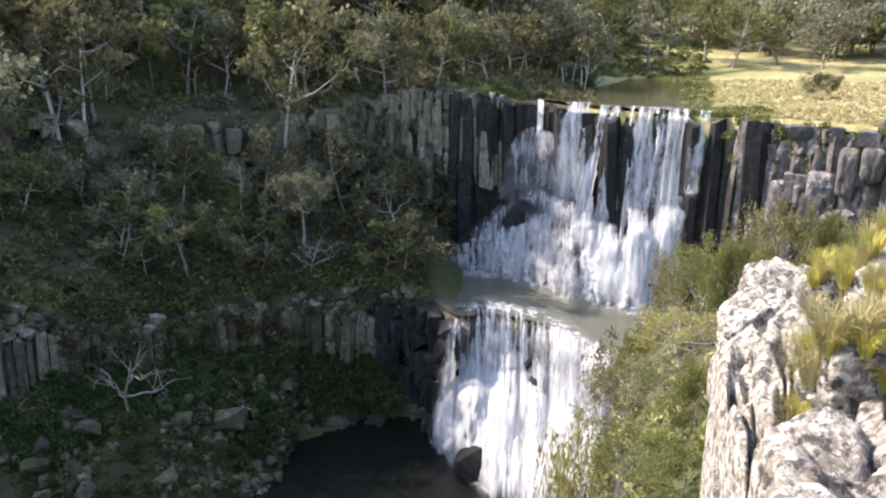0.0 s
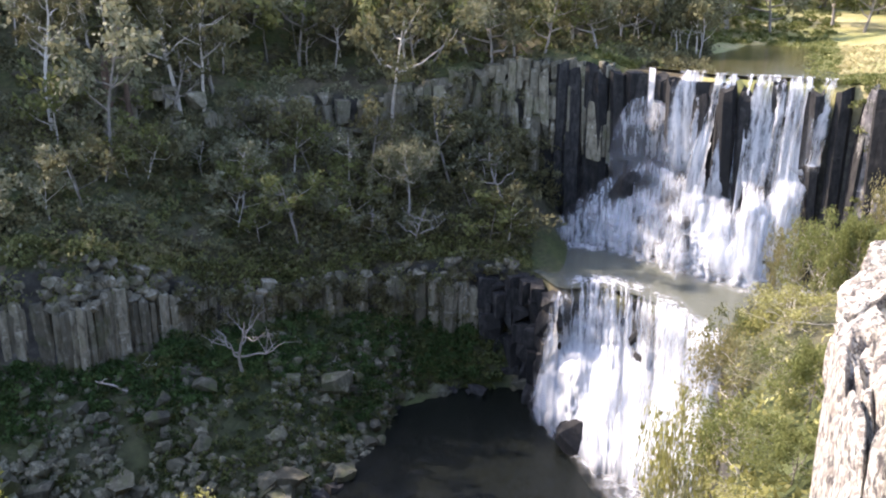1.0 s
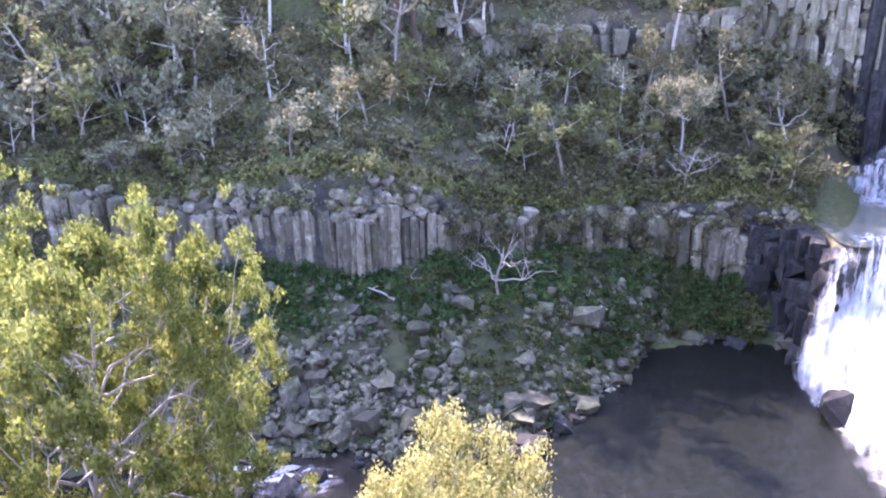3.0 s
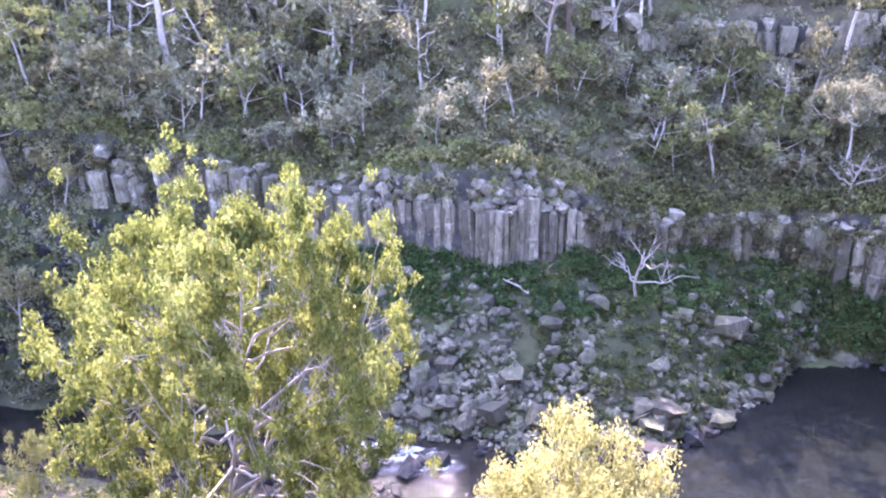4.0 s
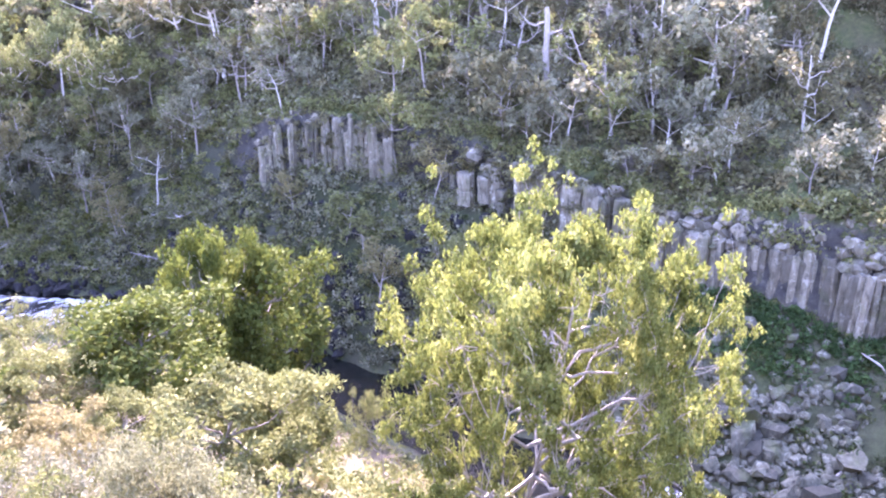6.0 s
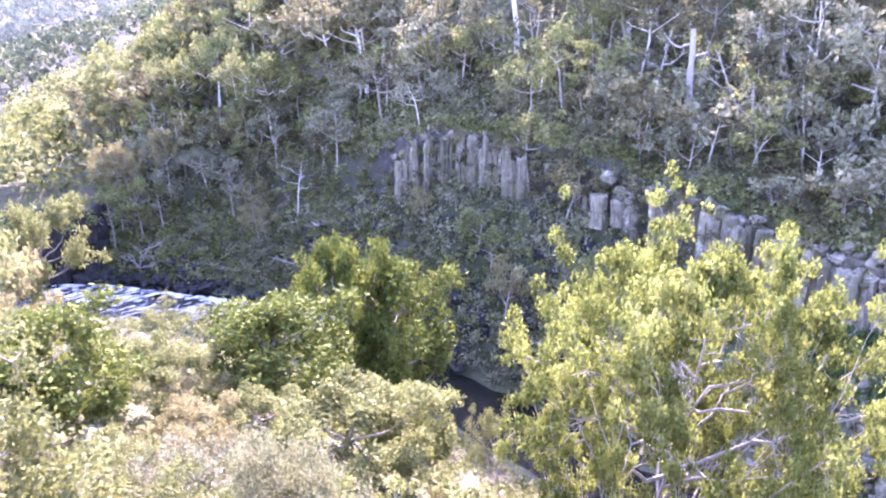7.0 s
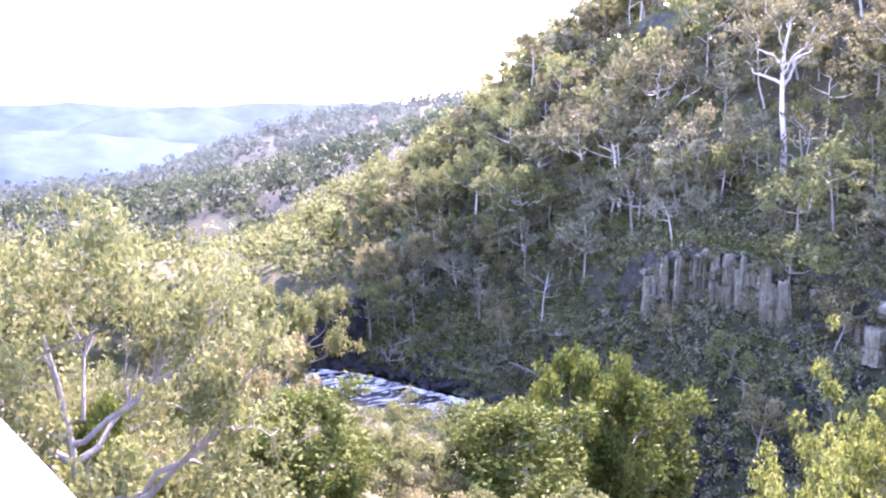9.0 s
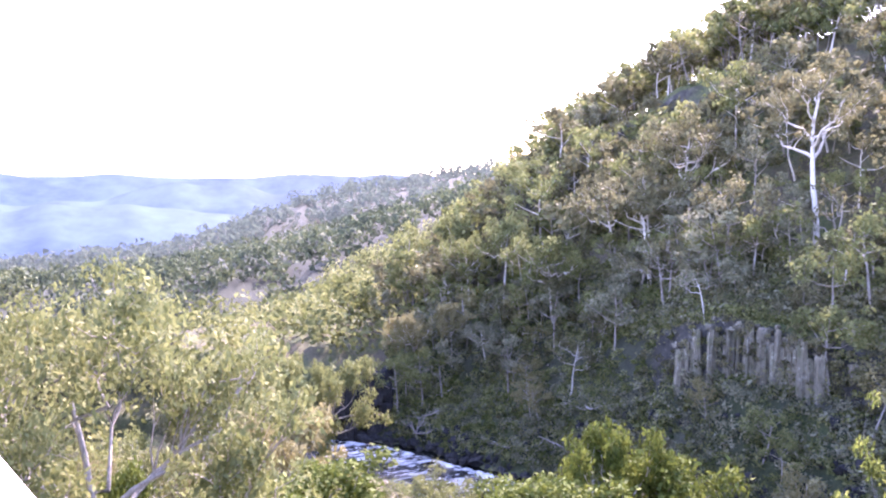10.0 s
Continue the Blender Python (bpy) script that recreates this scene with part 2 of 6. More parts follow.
def vnoise(x, y, seed=0):
    """Smooth value noise on arrays."""
    x, y = np.asarray(x, float) + seed * 17.3, np.asarray(y, float) - seed * 9.1
    xi, yi = np.floor(x), np.floor(y)
    fx, fy = x - xi, y - yi
    fx, fy = fx * fx * (3 - 2 * fx), fy * fy * (3 - 2 * fy)

    def h(i, j):
        s = np.sin(i * 127.1 + j * 311.7 + seed * 74.7) * 43758.5453
        return s - np.floor(s)

    return ((h(xi, yi) * (1 - fx) + h(xi + 1, yi) * fx) * (1 - fy)
            + (h(xi, yi + 1) * (1 - fx) + h(xi + 1, yi + 1) * fx) * fy) - 0.5


def fbm(x, y, seed=0):
    return vnoise(x, y, seed) + 0.5 * vnoise(2.1 * x, 2.1 * y, seed + 1) + 0.25 * vnoise(4.3 * x, 4.3 * y, seed + 2)


def key(a, *pairs):
    """Values set at azimuths, straight between them."""
    return np.interp(a, [p[0] for p in pairs], [p[1] for p in pairs])


def at(a, r, z=0.0):
    """The place at an azimuth to the left of +y, a distance and a height."""
    return Vector((-r * math.sin(radians(a)), r * math.cos(radians(a)), z))


# ---- landform: rims and banks round the lookout, by azimuth ----
def water_level(a):
    return key(a, (-14, 4), (20, 4), (25, 3.6), (45, 3), (60, 1.5), (84, -1), (105, -2))


def near_bank(a):
    return key(a, (-40, 52), (-20, 50), (-10, 44), (10, 36), (30, 34), (50, 42), (60, 49), (70, 60), (77, 72), (84, 88), (95, 98), (105, 112), (130, 130))


def far_shore(a):
    return key(a, (-40, 56), (-13, 56), (-8.4, 58), (-5.9, 58.6), (-3.9, 62.2), (-1.2, 68.6), (0.2, 71.5), (6, 70.5), (11, 69), (12.3, 62), (15.5, 57),
               (20, 51.5), (25, 50), (33, 51), (40, 53), (50, 56), (60, 62), (70, 74), (77, 85), (84, 101), (92, 112), (98, 122), (105, 130), (130, 140))


def cliff_foot(a):
    return key(a, (-40, 57), (-13, 58.6), (-11.3, 60.6), (-9.5, 63.8), (-7.4, 66.6), (-4.8, 68.2), (-1, 68.8), (1.5, 74), (3.6, 75), (13, 73), (18, 72), (28, 67), (33, 65),
               (40, 66), (46, 68), (57, 75), (67, 84), (73, 89), (77, 95), (84, 107), (90, 115), (98, 124), (105, 132), (130, 142))


def cliff_foot_z(a):
    return key(a, (-14, 14), (-13, 5), (0.5, 5.2), (2, 8), (3.6, 8.9), (13, 11), (18.5, 12.2), (28, 13.2), (33, 11.9), (40, 14), (46.6, 14),
               (57, 16), (67, 18.2), (73, 18.2), (79, 14), (84, 8), (90, 3), (98, 0.5), (130, 0))


def cliff_top(a):
    a = np.asarray(a, float)
    lip = key(a, (-40, 59), (-13, 60.8), (-11.3, 62.8), (-9.5, 66), (-7.4, 68.8), (-5.2, 70.2), (-3.5, 71), (-2.2, 69.5), (-1, 70), (0.5, 74), (1.5, 75))
    return np.where(a < 1.5, lip, cliff_foot(a) + key(a, (76, 1.0), (84, 7.0), (130, 8.0)))


def cliff_top_z(a):
    return key(a, (-14, 14.6), (0, 14.6), (3.6, 15.6), (9, 15.6), (14, 15.4), (18.5, 14.9), (24, 16), (29, 19), (33, 20.8), (40, 20.5), (46, 19.5), (57, 22),
               (67, 24), (73, 24.5), (79, 20), (84, 13), (90, 7), (98, 3.5), (130, 2))


def rim_foot(a):
    return rim(a) - key(a, (-40, 0.3), (-3, 0.3), (0, 0.8), (10, 1.2), (20, 3), (130, 4))


def rim_foot_z(a):
    return key(a, (-26, 14.6), (-2, 14.6), (0.5, 20), (2.5, 24.5), (9, 25), (20, 27), (40, 31), (60, 33), (73, 31), (82, 26), (90, 14), (98, 6), (130, 4))


def rim(a):
    return key(a, (-40, 66), (-30, 72), (-20, 78), (-17, 80), (-11, 82), (-8.8, 86), (-6.8, 89), (-4.5, 91), (-1, 92), (4, 91), (9, 88.5), (20, 89),
               (40, 90), (60, 100), (70, 107), (82, 120), (98, 140), (130, 156))


def rim_z(a):
    return key(a, (-40, 33.4), (-20.5, 33.2), (-18, 32.9), (-5, 33.0), (-4, 33.9), (2.5, 34.2), (9, 31.8), (14, 31), (20, 31.5), (40, 35.5), (60, 38), (73, 35),
               (82, 29), (90, 17), (98, 8), (130, 5))


def stations(a):
    """Distances and heights of the land's breaks along each azimuth (array a)."""
    one = np.ones_like(a)
    wl_ = water_level(a)
    side = key(a, (-14.5, 1), (-13, 0))
    rs = [0 * one, key(a, (-40, 4), (-20, 2.6), (20, 2.0), (130, 1.8)),
          key(a, (-40, 9), (-20, 6), (-8, 4.5), (130, 4.5)),
          key(a, (-40, 26), (-13, 25), (-9, 16), (60, 15), (100, 20), (130, 22)),
          near_bank(a), (near_bank(a) + far_shore(a)) / 2, far_shore(a), cliff_foot(a), cliff_top(a), rim_foot(a), rim(a),
          rim(a) + 22, 140 + 12 * key(a, (80, 0), (98, 1)), 185 * one, 300 * one, 480 * one, 800 * one, 1400 * one, 2300 * one, 4400 * one]
    zs = [38.4 * one, 38.1 * one, key(a, (-40, 35), (-25, 34), (-14, 32), (-9, 25), (60, 28), (130, 31)),
          key(a, (-40, 33), (-25, 32), (-17, 31), (-14.5, 29.3), (-13, 25), (-11, 20), (30, 21), (60, 20), (90, 20), (110, 21), (130, 22)),
          wl_ + 0.6 + 10.4 * side, wl_ - 1.2 + 11.6 * side, wl_ + 10.6 * side - 0.1,
          cliff_foot_z(a), cliff_top_z(a), rim_foot_z(a), rim_z(a),
          key(a, (-40, 34), (-20, 33.6), (-18.5, 33), (-9, 33), (-6, 35.5), (0, 40), (10, 40), (20, 42), (40, 47), (60, 51), (73, 47), (82, 37), (90, 23), (98, 10), (130, 5)),
          key(a, (-40, 36), (-28, 34.5), (-18, 33.6), (-16.5, 33.1), (-13, 33.2), (-10.5, 34.2), (-8, 38.5), (0, 48), (20, 51), (40, 57), (60, 65), (71.8, 58), (77, 53), (84.5, 41), (88, 31), (91, 25), (98, 6), (130, 3)),
          key(a, (-40, 40), (-28, 38), (-17, 38), (-10, 43), (0, 53), (40, 66), (60, 74), (72, 64), (77, 54), (84, 40), (88, 29), (92, 14), (97, -2), (105, -11), (130, -5)),
          key(a, (-40, 58), (-17, 52), (0, 66), (60, 84), (72, 60), (77, 50), (84, 32), (91, 19), (97, 5), (105, -17), (115, -27), (130, -20)),
          key(a, (-40, 80), (0, 110), (60, 110), (77, 50), (84, 30), (91, 25), (97, 10), (104, -10), (112, -22), (130, -25)),
          key(a, (-40, 80), (60, 100), (84, 15), (97, -15), (105, -38), (115, -62), (130, -62)),
          key(a, (-40, 90), (60, 100), (84, 55), (91, 34), (98, 10), (104, -18), (108, -62), (113, -98), (130, -120)),
          key(a, (-40, 90), (60, 100), (84, 20), (98, -50), (104, -100), (110, -200), (130, -280)),
          key(a, (-40, 90), (60, 100), (84, -60), (104, -260), (130, -420))]
    return np.array(rs), np.array(zs)


def meadow_mask(A, X, Y, seg):
    return np.where((seg >= 10) & (seg <= 13), np.clip((-6.5 - A) / 4 + 1.6 * fbm(X / 9, Y / 9, 6), 0, 1), 0.0)


def relief(A, X, Y, seg):
    """Unevenness of the ground on each stretch between two breaks."""
    rough = np.select([seg <= 1, (seg >= 4) & (seg <= 5), seg <= 3, seg <= 6, seg <= 9, seg <= 12, seg <= 14], [0.1, 0.1, 0.8, 1.0, 1.0, 2.2, 5.0], 12.0)
    falls = (A > -19) & (A < 0.5) & (seg >= 8) & (seg <= 11)
    rough = np.where(falls | (meadow_mask(A, X, Y, seg) > 0.5), 0.25, rough)
    return rough * (fbm(X / 6, Y / 6, 3) * 0.9 + fbm(X / 1.6, Y / 1.6, 8) * 0.35 * (seg < 12))


TABLE_A = np.arange(-40, 130.01, 0.1)
TABLE_R, TABLE_Z = stations(TABLE_A)


def land_at(a, r):
    """The ground's height at azimuths and distances (arrays)."""
    a, r = np.asarray(a, float), np.asarray(r, float)
    i = np.clip(np.round((a + 40) * 10), 0, len(TABLE_A) - 1).astype(int)
    rs, zs = TABLE_R[:, i], TABLE_Z[:, i]
    k = np.clip((rs <= r).sum(0) - 1, 0, len(rs) - 2)
    n = np.arange(len(a))
    f = np.clip((r - rs[k, n]) / np.maximum(rs[k + 1, n] - rs[k, n], 1e-6), 0, 1)
    z = zs[k, n] * (1 - f) + zs[k + 1, n] * f
    return z + relief(a, -r * np.sin(np.radians(a)), r * np.cos(np.radians(a)), k.astype(float))


def land(a, r):
    if a < -40 or a > 130:
        return 38.3
    return float(land_at([a], [r])[0])


# ---- the ground, one sheet ----
def build_ground():
    fine = np.arange(-40, 130.01, 0.4)
    rs, zs = stations(fine)
    steps = [2, 3, 5, 10, 4, 4, 8, 5, 10, 5, 10, 12, 8, 10, 10, 8, 6, 5, 4]
    rows_r, rows_z, seg = [], [], []
    for i, n in enumerate(steps):
        for j in range(n + (i == len(steps) - 1)):
            f = j / n
            rows_r.append(rs[i] * (1 - f) + rs[i + 1] * f)
            rows_z.append(zs[i] * (1 - f) + zs[i + 1] * f)
            seg.append(i)
    R, Z = np.array(rows_r).T, np.array(rows_z).T
    A = np.repeat(fine[:, None], R.shape[1], 1)
    seg = np.array(seg)[None, :] + 0 * R
    X, Y = -R * np.sin(np.radians(A)), R * np.cos(np.radians(A))
    meadow = meadow_mask(A, X, Y, seg)
    Z = Z + relief(A, X, Y, seg)
    lush = np.where((seg == 6) & (A > 2) & (A < 84), np.clip(fbm(X / 5, Y / 5, 5) * 1.4 + 0.55, 0, 1), 0.0)
    lush = np.where((seg >= 6) & (seg <= 8) & (A >= 78), 0.6, lush)
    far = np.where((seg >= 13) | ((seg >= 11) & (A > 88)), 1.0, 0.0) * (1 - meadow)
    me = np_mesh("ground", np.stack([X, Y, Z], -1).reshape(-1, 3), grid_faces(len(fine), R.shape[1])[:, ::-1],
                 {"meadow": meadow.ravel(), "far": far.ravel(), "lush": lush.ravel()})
    ob = put("ground", me, GROUND)
    tagged(ob, "rocky forested gorge floor, slopes and grassy river flats", "ground", kind="structure")
    back = np.concatenate([np.arange(130, 320.1, 5)])
    rr = np.array([0, 4, 10, 30, 80, 200, 800, 4400.0])
    AA, RR = np.meshgrid(back, rr, indexing="ij")
    ZZ = 38.35 + 0.03 * RR * (RR < 300) + 9 * (RR >= 300) - 0.05
    me = np_mesh("ground_behind", np.stack([-RR * np.sin(np.radians(AA)), RR * np.cos(np.radians(AA)), ZZ], -1).reshape(-1, 3),
                 grid_faces(len(back), len(rr))[:, ::-1], {"meadow": 0.5 + 0 * ZZ.ravel()})
    tagged(put("ground_behind", me, GROUND), "dry grass plateau behind the lookout", "ground", kind="structure")


build_ground()


def water_sheet(name, a0, a1, r_in, r_out, z, material, label, n=60, m=24, ripple=0.05, wave=1.3):
    A = np.linspace(a0, a1, n)
    f = np.linspace(0, 1, m)[None, :]
    R = r_in(A)[:, None] * (1 - f) + r_out(A)[:, None] * f
    AA = np.radians(A)[:, None] + 0 * R
    X, Y = -R * np.sin(AA), R * np.cos(AA)
    Z = z(A)[:, None] + ripple * fbm(X / wave, Y / (1.6 * wave), 4) + 0 * R
    ob = put(name, np_mesh(name, np.stack([X, Y, Z], -1).reshape(-1, 3), grid_faces(n, m)[:, ::-1]), material)
    return tagged(ob, label, "water", kind="structure")


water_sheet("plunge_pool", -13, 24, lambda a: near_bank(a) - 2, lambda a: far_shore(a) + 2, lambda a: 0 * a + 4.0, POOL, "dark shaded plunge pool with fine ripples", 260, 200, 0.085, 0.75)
water_sheet("ledge_pool", -26, 1.2, cliff_top, lambda a: rim_foot(a) + 0.6, lambda a: 0 * a + 15.0, LEDGE_POOL, "grey-green pool on the ledge between the two falls")
water_sheet("upper_river", -19, -6.5, lambda a: rim(a) + 0.0, lambda a: key(a, (-19, 84), (-17.3, 93), (-16.7, 131), (-13.5, 143), (-10.5, 129), (-8.5, 119), (-6.5, 104)), lambda a: 0 * a + 33.35, RIVER,
            "still olive river above the falls", ripple=0.02)
water_sheet("lower_river", 24, 112, lambda a: near_bank(a) - 3, lambda a: far_shore(a) + 1.5, lambda a: water_level(a) - 0.1, POOL, "dark broken river running down the gorge", 160, 40, 0.14)

from mathutils.bvhtree import BVHTree

# ---- rock: columns, blocks, boulders ----
def column_mesh(seed, sides=6):
    """A basalt column of unit height and about unit width, with broken top and worn edges."""
    r = np.random.default_rng(seed)
    levels = np.array([0, 0.18, 0.42, 0.44, 0.7, 0.93, 1.0])
    ang = np.sort(np.linspace(0, 2 * np.pi, sides, endpoint=False) + r.uniform(-0.22, 0.22, sides))
    rad = r.uniform(0.44, 0.62, sides)
    verts = []
    drift = np.zeros(2)
    for i, z in enumerate(levels):
        drift = drift + r.uniform(-0.035, 0.035, 2)
        w = 1.0 - 0.10 * (i == 3) - 0.12 * (i == 6) + r.uniform(-0.05, 0.05)
        for a_, q in zip(ang, rad):
            zz = z + (r.uniform(-0.05, 0.03) if i == len(levels) - 1 else 0)
            verts.append((math.cos(a_) * q * w + drift[0], math.sin(a_) * q * w + drift[1], zz))
    n = len(levels)
    faces = []
    for i in range(n - 1):
        for j in range(sides):
            k = (j + 1) % sides
            faces.append((i * sides + j, i * sides + k, (i + 1) * sides + k, (i + 1) * sides + j))
    top = len(verts)
    verts.append((drift[0], drift[1], 1.0 + r.uniform(-0.02, 0.03)))
    for j in range(0, sides, 2):
        faces.append(((n - 1) * sides + j, (n - 1) * sides + (j + 1) % sides, (n - 1) * sides + (j + 2) % sides, top))
    return np_mesh("column", verts, faces, smooth=False)


COLUMNS = [column_mesh(s) for s in range(10)]


def hull_mesh(seed, points=18):
    """An angular broken block of about unit size, its corners slightly worn."""
    r = np.random.default_rng(seed)
    bm = bmesh.new()
    for _ in range(points):
        p = r.uniform(-1, 1, 3)
        p = p / max(abs(p).max(), 0.2) * r.uniform(0.82, 1.0) * np.array((0.55, 0.5, 0.5))
        bm.verts.new(p)
    out = bmesh.ops.convex_hull(bm, input=bm.verts)
    bmesh.ops.delete(bm, geom=[v for v in bm.verts if not v.link_faces], context="VERTS")
    me = bpy.data.meshes.new("rock")
    bm.to_mesh(me)
    bm.free()
    return me


ROCKS = [hull_mesh(s, 12 + s) for s in range(12)]


def cliff_rock_mesh(seed, box=5.0, fine=5):
    """A weathered jointed rock of unit size: a worn box with upright cracks, ledges and a pitted skin."""
    r = np.random.default_rng(seed)
    bm = bmesh.new()
    bmesh.ops.create_icosphere(bm, subdivisions=fine, radius=1.0)
    shift = Vector(r.uniform(-50, 50, 3))
    planes = [(Vector(r.normal(size=3) * np.array((1, 1, 0.8))).normalized(), r.uniform(0.46, 0.58)) for _ in range(7)]
    for v in bm.verts:
        c = v.co
        c = c * (0.5 / (abs(c.x) ** box + abs(c.y) ** box + abs(c.z) ** box) ** (1 / box))
        for nrm, d in planes:
            over = c.dot(nrm) - d
            if over > 0:
                c = c - nrm * over * 0.9
        n = Vector(v.co)
        q = Vector((c.x * 3.4, c.y * 3.4, c.z * 0.9)) + shift
        crack = max(0.0, 1 - abs(noise.noise(q)) * 11) * 0.07
        ledge = max(0.0, 1 - abs(noise.noise(Vector((c.x * 1.0, c.y * 1.0, c.z * 5.0)) - shift)) * 10) * 0.035
        swell = noise.noise(c * 2.2 - shift) * 0.09
        rough = noise.fractal(c * 5 + shift, 0.8, 2.1, 8) * 0.03
        v.co = c + n * (swell + rough - crack - ledge)
    for f in bm.faces:
        f.smooth = True
    me = bpy.data.meshes.new("rock")
    bm.to_mesh(me)
    bm.free()
    return me


def cliff(name, label, a0, a1, step, material, foot, foot_z, top_z, wide, out=0.0, vary=0.12, skip=0.0, seed=0, tilt=3.0, blocks=0.0, ragged=0.0):
    """A wall of standing columns along a rim, with broken blocks over them; each piece is a part of it."""
    r = np.random.default_rng(seed)
    core = new(name)
    tagged(core, label, "cliff", kind="structure")

    def piece(nm, me, m):
        ob = put(nm, me, None, core)
        if not me.materials:
            me.materials.append(material)
        ob.material_slots[0].link = "OBJECT"
        ob.material_slots[0].material = material
        ob.matrix_basis = m

    a = a0
    while a < a1:
        rr, z0, z1 = float(foot(a)), float(foot_z(a)), float(top_z(a))
        heap = float(blocks(a)) if callable(blocks) else blocks
        gaps = float(skip(a)) if callable(skip) else skip
        w = wide * r.choice((0.55, 0.75, 0.9, 1.1, 1.5), p=(0.2, 0.25, 0.25, 0.2, 0.1))
        bay = 1.4 * ragged * float(vnoise(a * 0.45, 0.5, seed + 2) + 0.6 * vnoise(a * 1.3, 0.2, seed + 5))
        low = z0 - 0.8 + ragged * 1.8 * float(vnoise(a * 0.7, 1.5, seed))
        share = 1.0 - 0.38 * heap * (0.8 + 0.6 * float(vnoise(a * 0.5, 2.5, seed + 1)))
        h = (z1 - low) * share * r.uniform(1 - vary, 1 + vary * 0.6)
        if r.random() > gaps:
            piece("column", COLUMNS[r.integers(len(COLUMNS))],
                  Matrix.LocRotScale(at(a + r.uniform(-0.1, 0.1), rr - out + bay + r.uniform(-0.35, 0.45), low),
                                     Euler((radians(r.uniform(-tilt, tilt)), radians(r.uniform(-tilt, tilt)), r.uniform(0, 6.28))), (w, w, h)))
        z = low + h
        while r.random() < heap and z < z1 + 0.2:
            q = wide * r.uniform(0.5, 1.15)
            piece("block", ROCKS[r.integers(len(ROCKS))],
                  Matrix.LocRotScale(at(a + r.uniform(-0.4, 0.4), rr - out + bay + 0.5 + 0.35 * (z - low - h) + r.uniform(-0.3, 0.5), z + q * 0.2),
                                     Euler(r.uniform(-0.35, 0.35, 3) + np.array((0, 0, r.uniform(0, 6)))), (q * 1.3, q * 1.2, q * r.uniform(0.8, 1.3))))
            z += q * 0.62
        a += math.degrees(w * step / rr)
    return core


cliff("cliff_lower", "grey basalt cliff of standing columns above the scree", 2.2, 58, 0.55, BASALT, cliff_foot, cliff_foot_z, cliff_top_z, 0.95, seed=1, vary=0.10, ragged=0.8,
      skip=lambda a: key(a, (2, 0.1), (10, 0.1), (12, 0.08), (25, 0.08), (28, 0.0), (48, 0.0), (52, 0.15), (58, 0.3)),
      blocks=lambda a: key(a, (2, 0.8), (9, 0.8), (12, 0.6), (27, 0.6), (30, 0.93), (43, 0.93), (46, 0.5), (58, 0.4)))
cliff("cliff_left", "pale basalt columns on the shaded hillside", 67, 76.8, 0.62, BASALT, cliff_foot, lambda a: cliff_foot_z(a) + 0.4, lambda a: cliff_top_z(a) - 0.2, 0.75, seed=2, skip=0.12, vary=0.22, blocks=0.6, ragged=1.3)
cliff("cliff_gap", "dark broken rock wall with pale blocks between the column cliffs", 57.5, 67, 0.7, BASALT, lambda a: cliff_foot(a) + 0.4, lambda a: cliff_foot_z(a) + 1.2, lambda a: cliff_top_z(a) - 1.6, 1.25,
      seed=9, skip=0.55, vary=0.4, blocks=0.6, ragged=1.6)
def joint_mesh(seed):
    """A jointed block of unit size: an uneven box with chipped corners."""
    r = np.random.default_rng(seed)
    bm = bmesh.new()
    for sx in (-0.5, 0.5):
        for sy in (-0.5, 0.5):
            for sz in (-0.5, 0.5):
                c = np.array((sx, sy, sz)) * (1 + r.uniform(-0.14, 0.10, 3))
                for ax in range(3):
                    d = np.zeros(3)
                    d[ax] = -np.sign(c[ax]) * r.uniform(0.04, 0.16)
                    bm.verts.new(c + d)
    bmesh.ops.convex_hull(bm, input=bm.verts)
    bmesh.ops.delete(bm, geom=[v for v in bm.verts if not v.link_faces], context="VERTS")
    me = bpy.data.meshes.new("block")
    bm.to_mesh(me)
    bm.free()
    return me


JOINTS = [joint_mesh(200 + s) for s in range(12)]


def jointed_cliff(name, label, a0, a1, material, face, low, high, wide, tall, seed, depth=0.9, lean=0.12, missing=0.04):
    """A cliff of fractured blocks stacked in uneven upright ribs; each block is a part of it."""
    r = np.random.default_rng(seed)
    core = tagged(new(name), label, "cliff", kind="structure")
    a = a0
    while a < a1:
        rr = float(face(a))
        w = wide * r.choice((0.6, 0.85, 1.1, 1.5), p=(0.25, 0.3, 0.3, 0.15))
        z, top = float(low(a)), float(high(a)) + r.uniform(-0.25, 0.15)
        out = depth * (float(vnoise(a * 0.5, 0.4, seed)) * 2.2 + r.uniform(-0.35, 0.35))
        z0 = z
        while z < top - 0.2:
            h = min(tall * r.uniform(0.45, 1.6), top - z)
            if h < 0.4:
                break
            if r.random() < 0.35:
                out += depth * r.uniform(-0.5, 0.5)
            if r.random() > missing:
                me = (ROCKS if r.random() < 0.45 else JOINTS)[r.integers(12)]
                ob = put("block", me, None, core)
                if not me.materials:
                    me.materials.append(material)
                ob.material_slots[0].link = "OBJECT"
                ob.material_slots[0].material = material
                d = w * r.uniform(1.0, 1.4) + 1.2
                ob.matrix_basis = Matrix.LocRotScale(at(a + math.degrees(r.uniform(-0.1, 0.1) * w / rr), rr - out + lean * (z - z0) - lean * (top - z0) + d * 0.3, z + h / 2),
                                                     Euler((r.uniform(-0.05, 0.05), r.uniform(-0.05, 0.05), radians(a) + r.uniform(-0.5, 0.5))), (w * r.uniform(1.15, 1.5), d, h * (r.uniform(1.1, 1.4) if z + h < top - 0.1 else 1.0)))
            z += h
        a += math.degrees(w * 0.94 / rr)
    return core


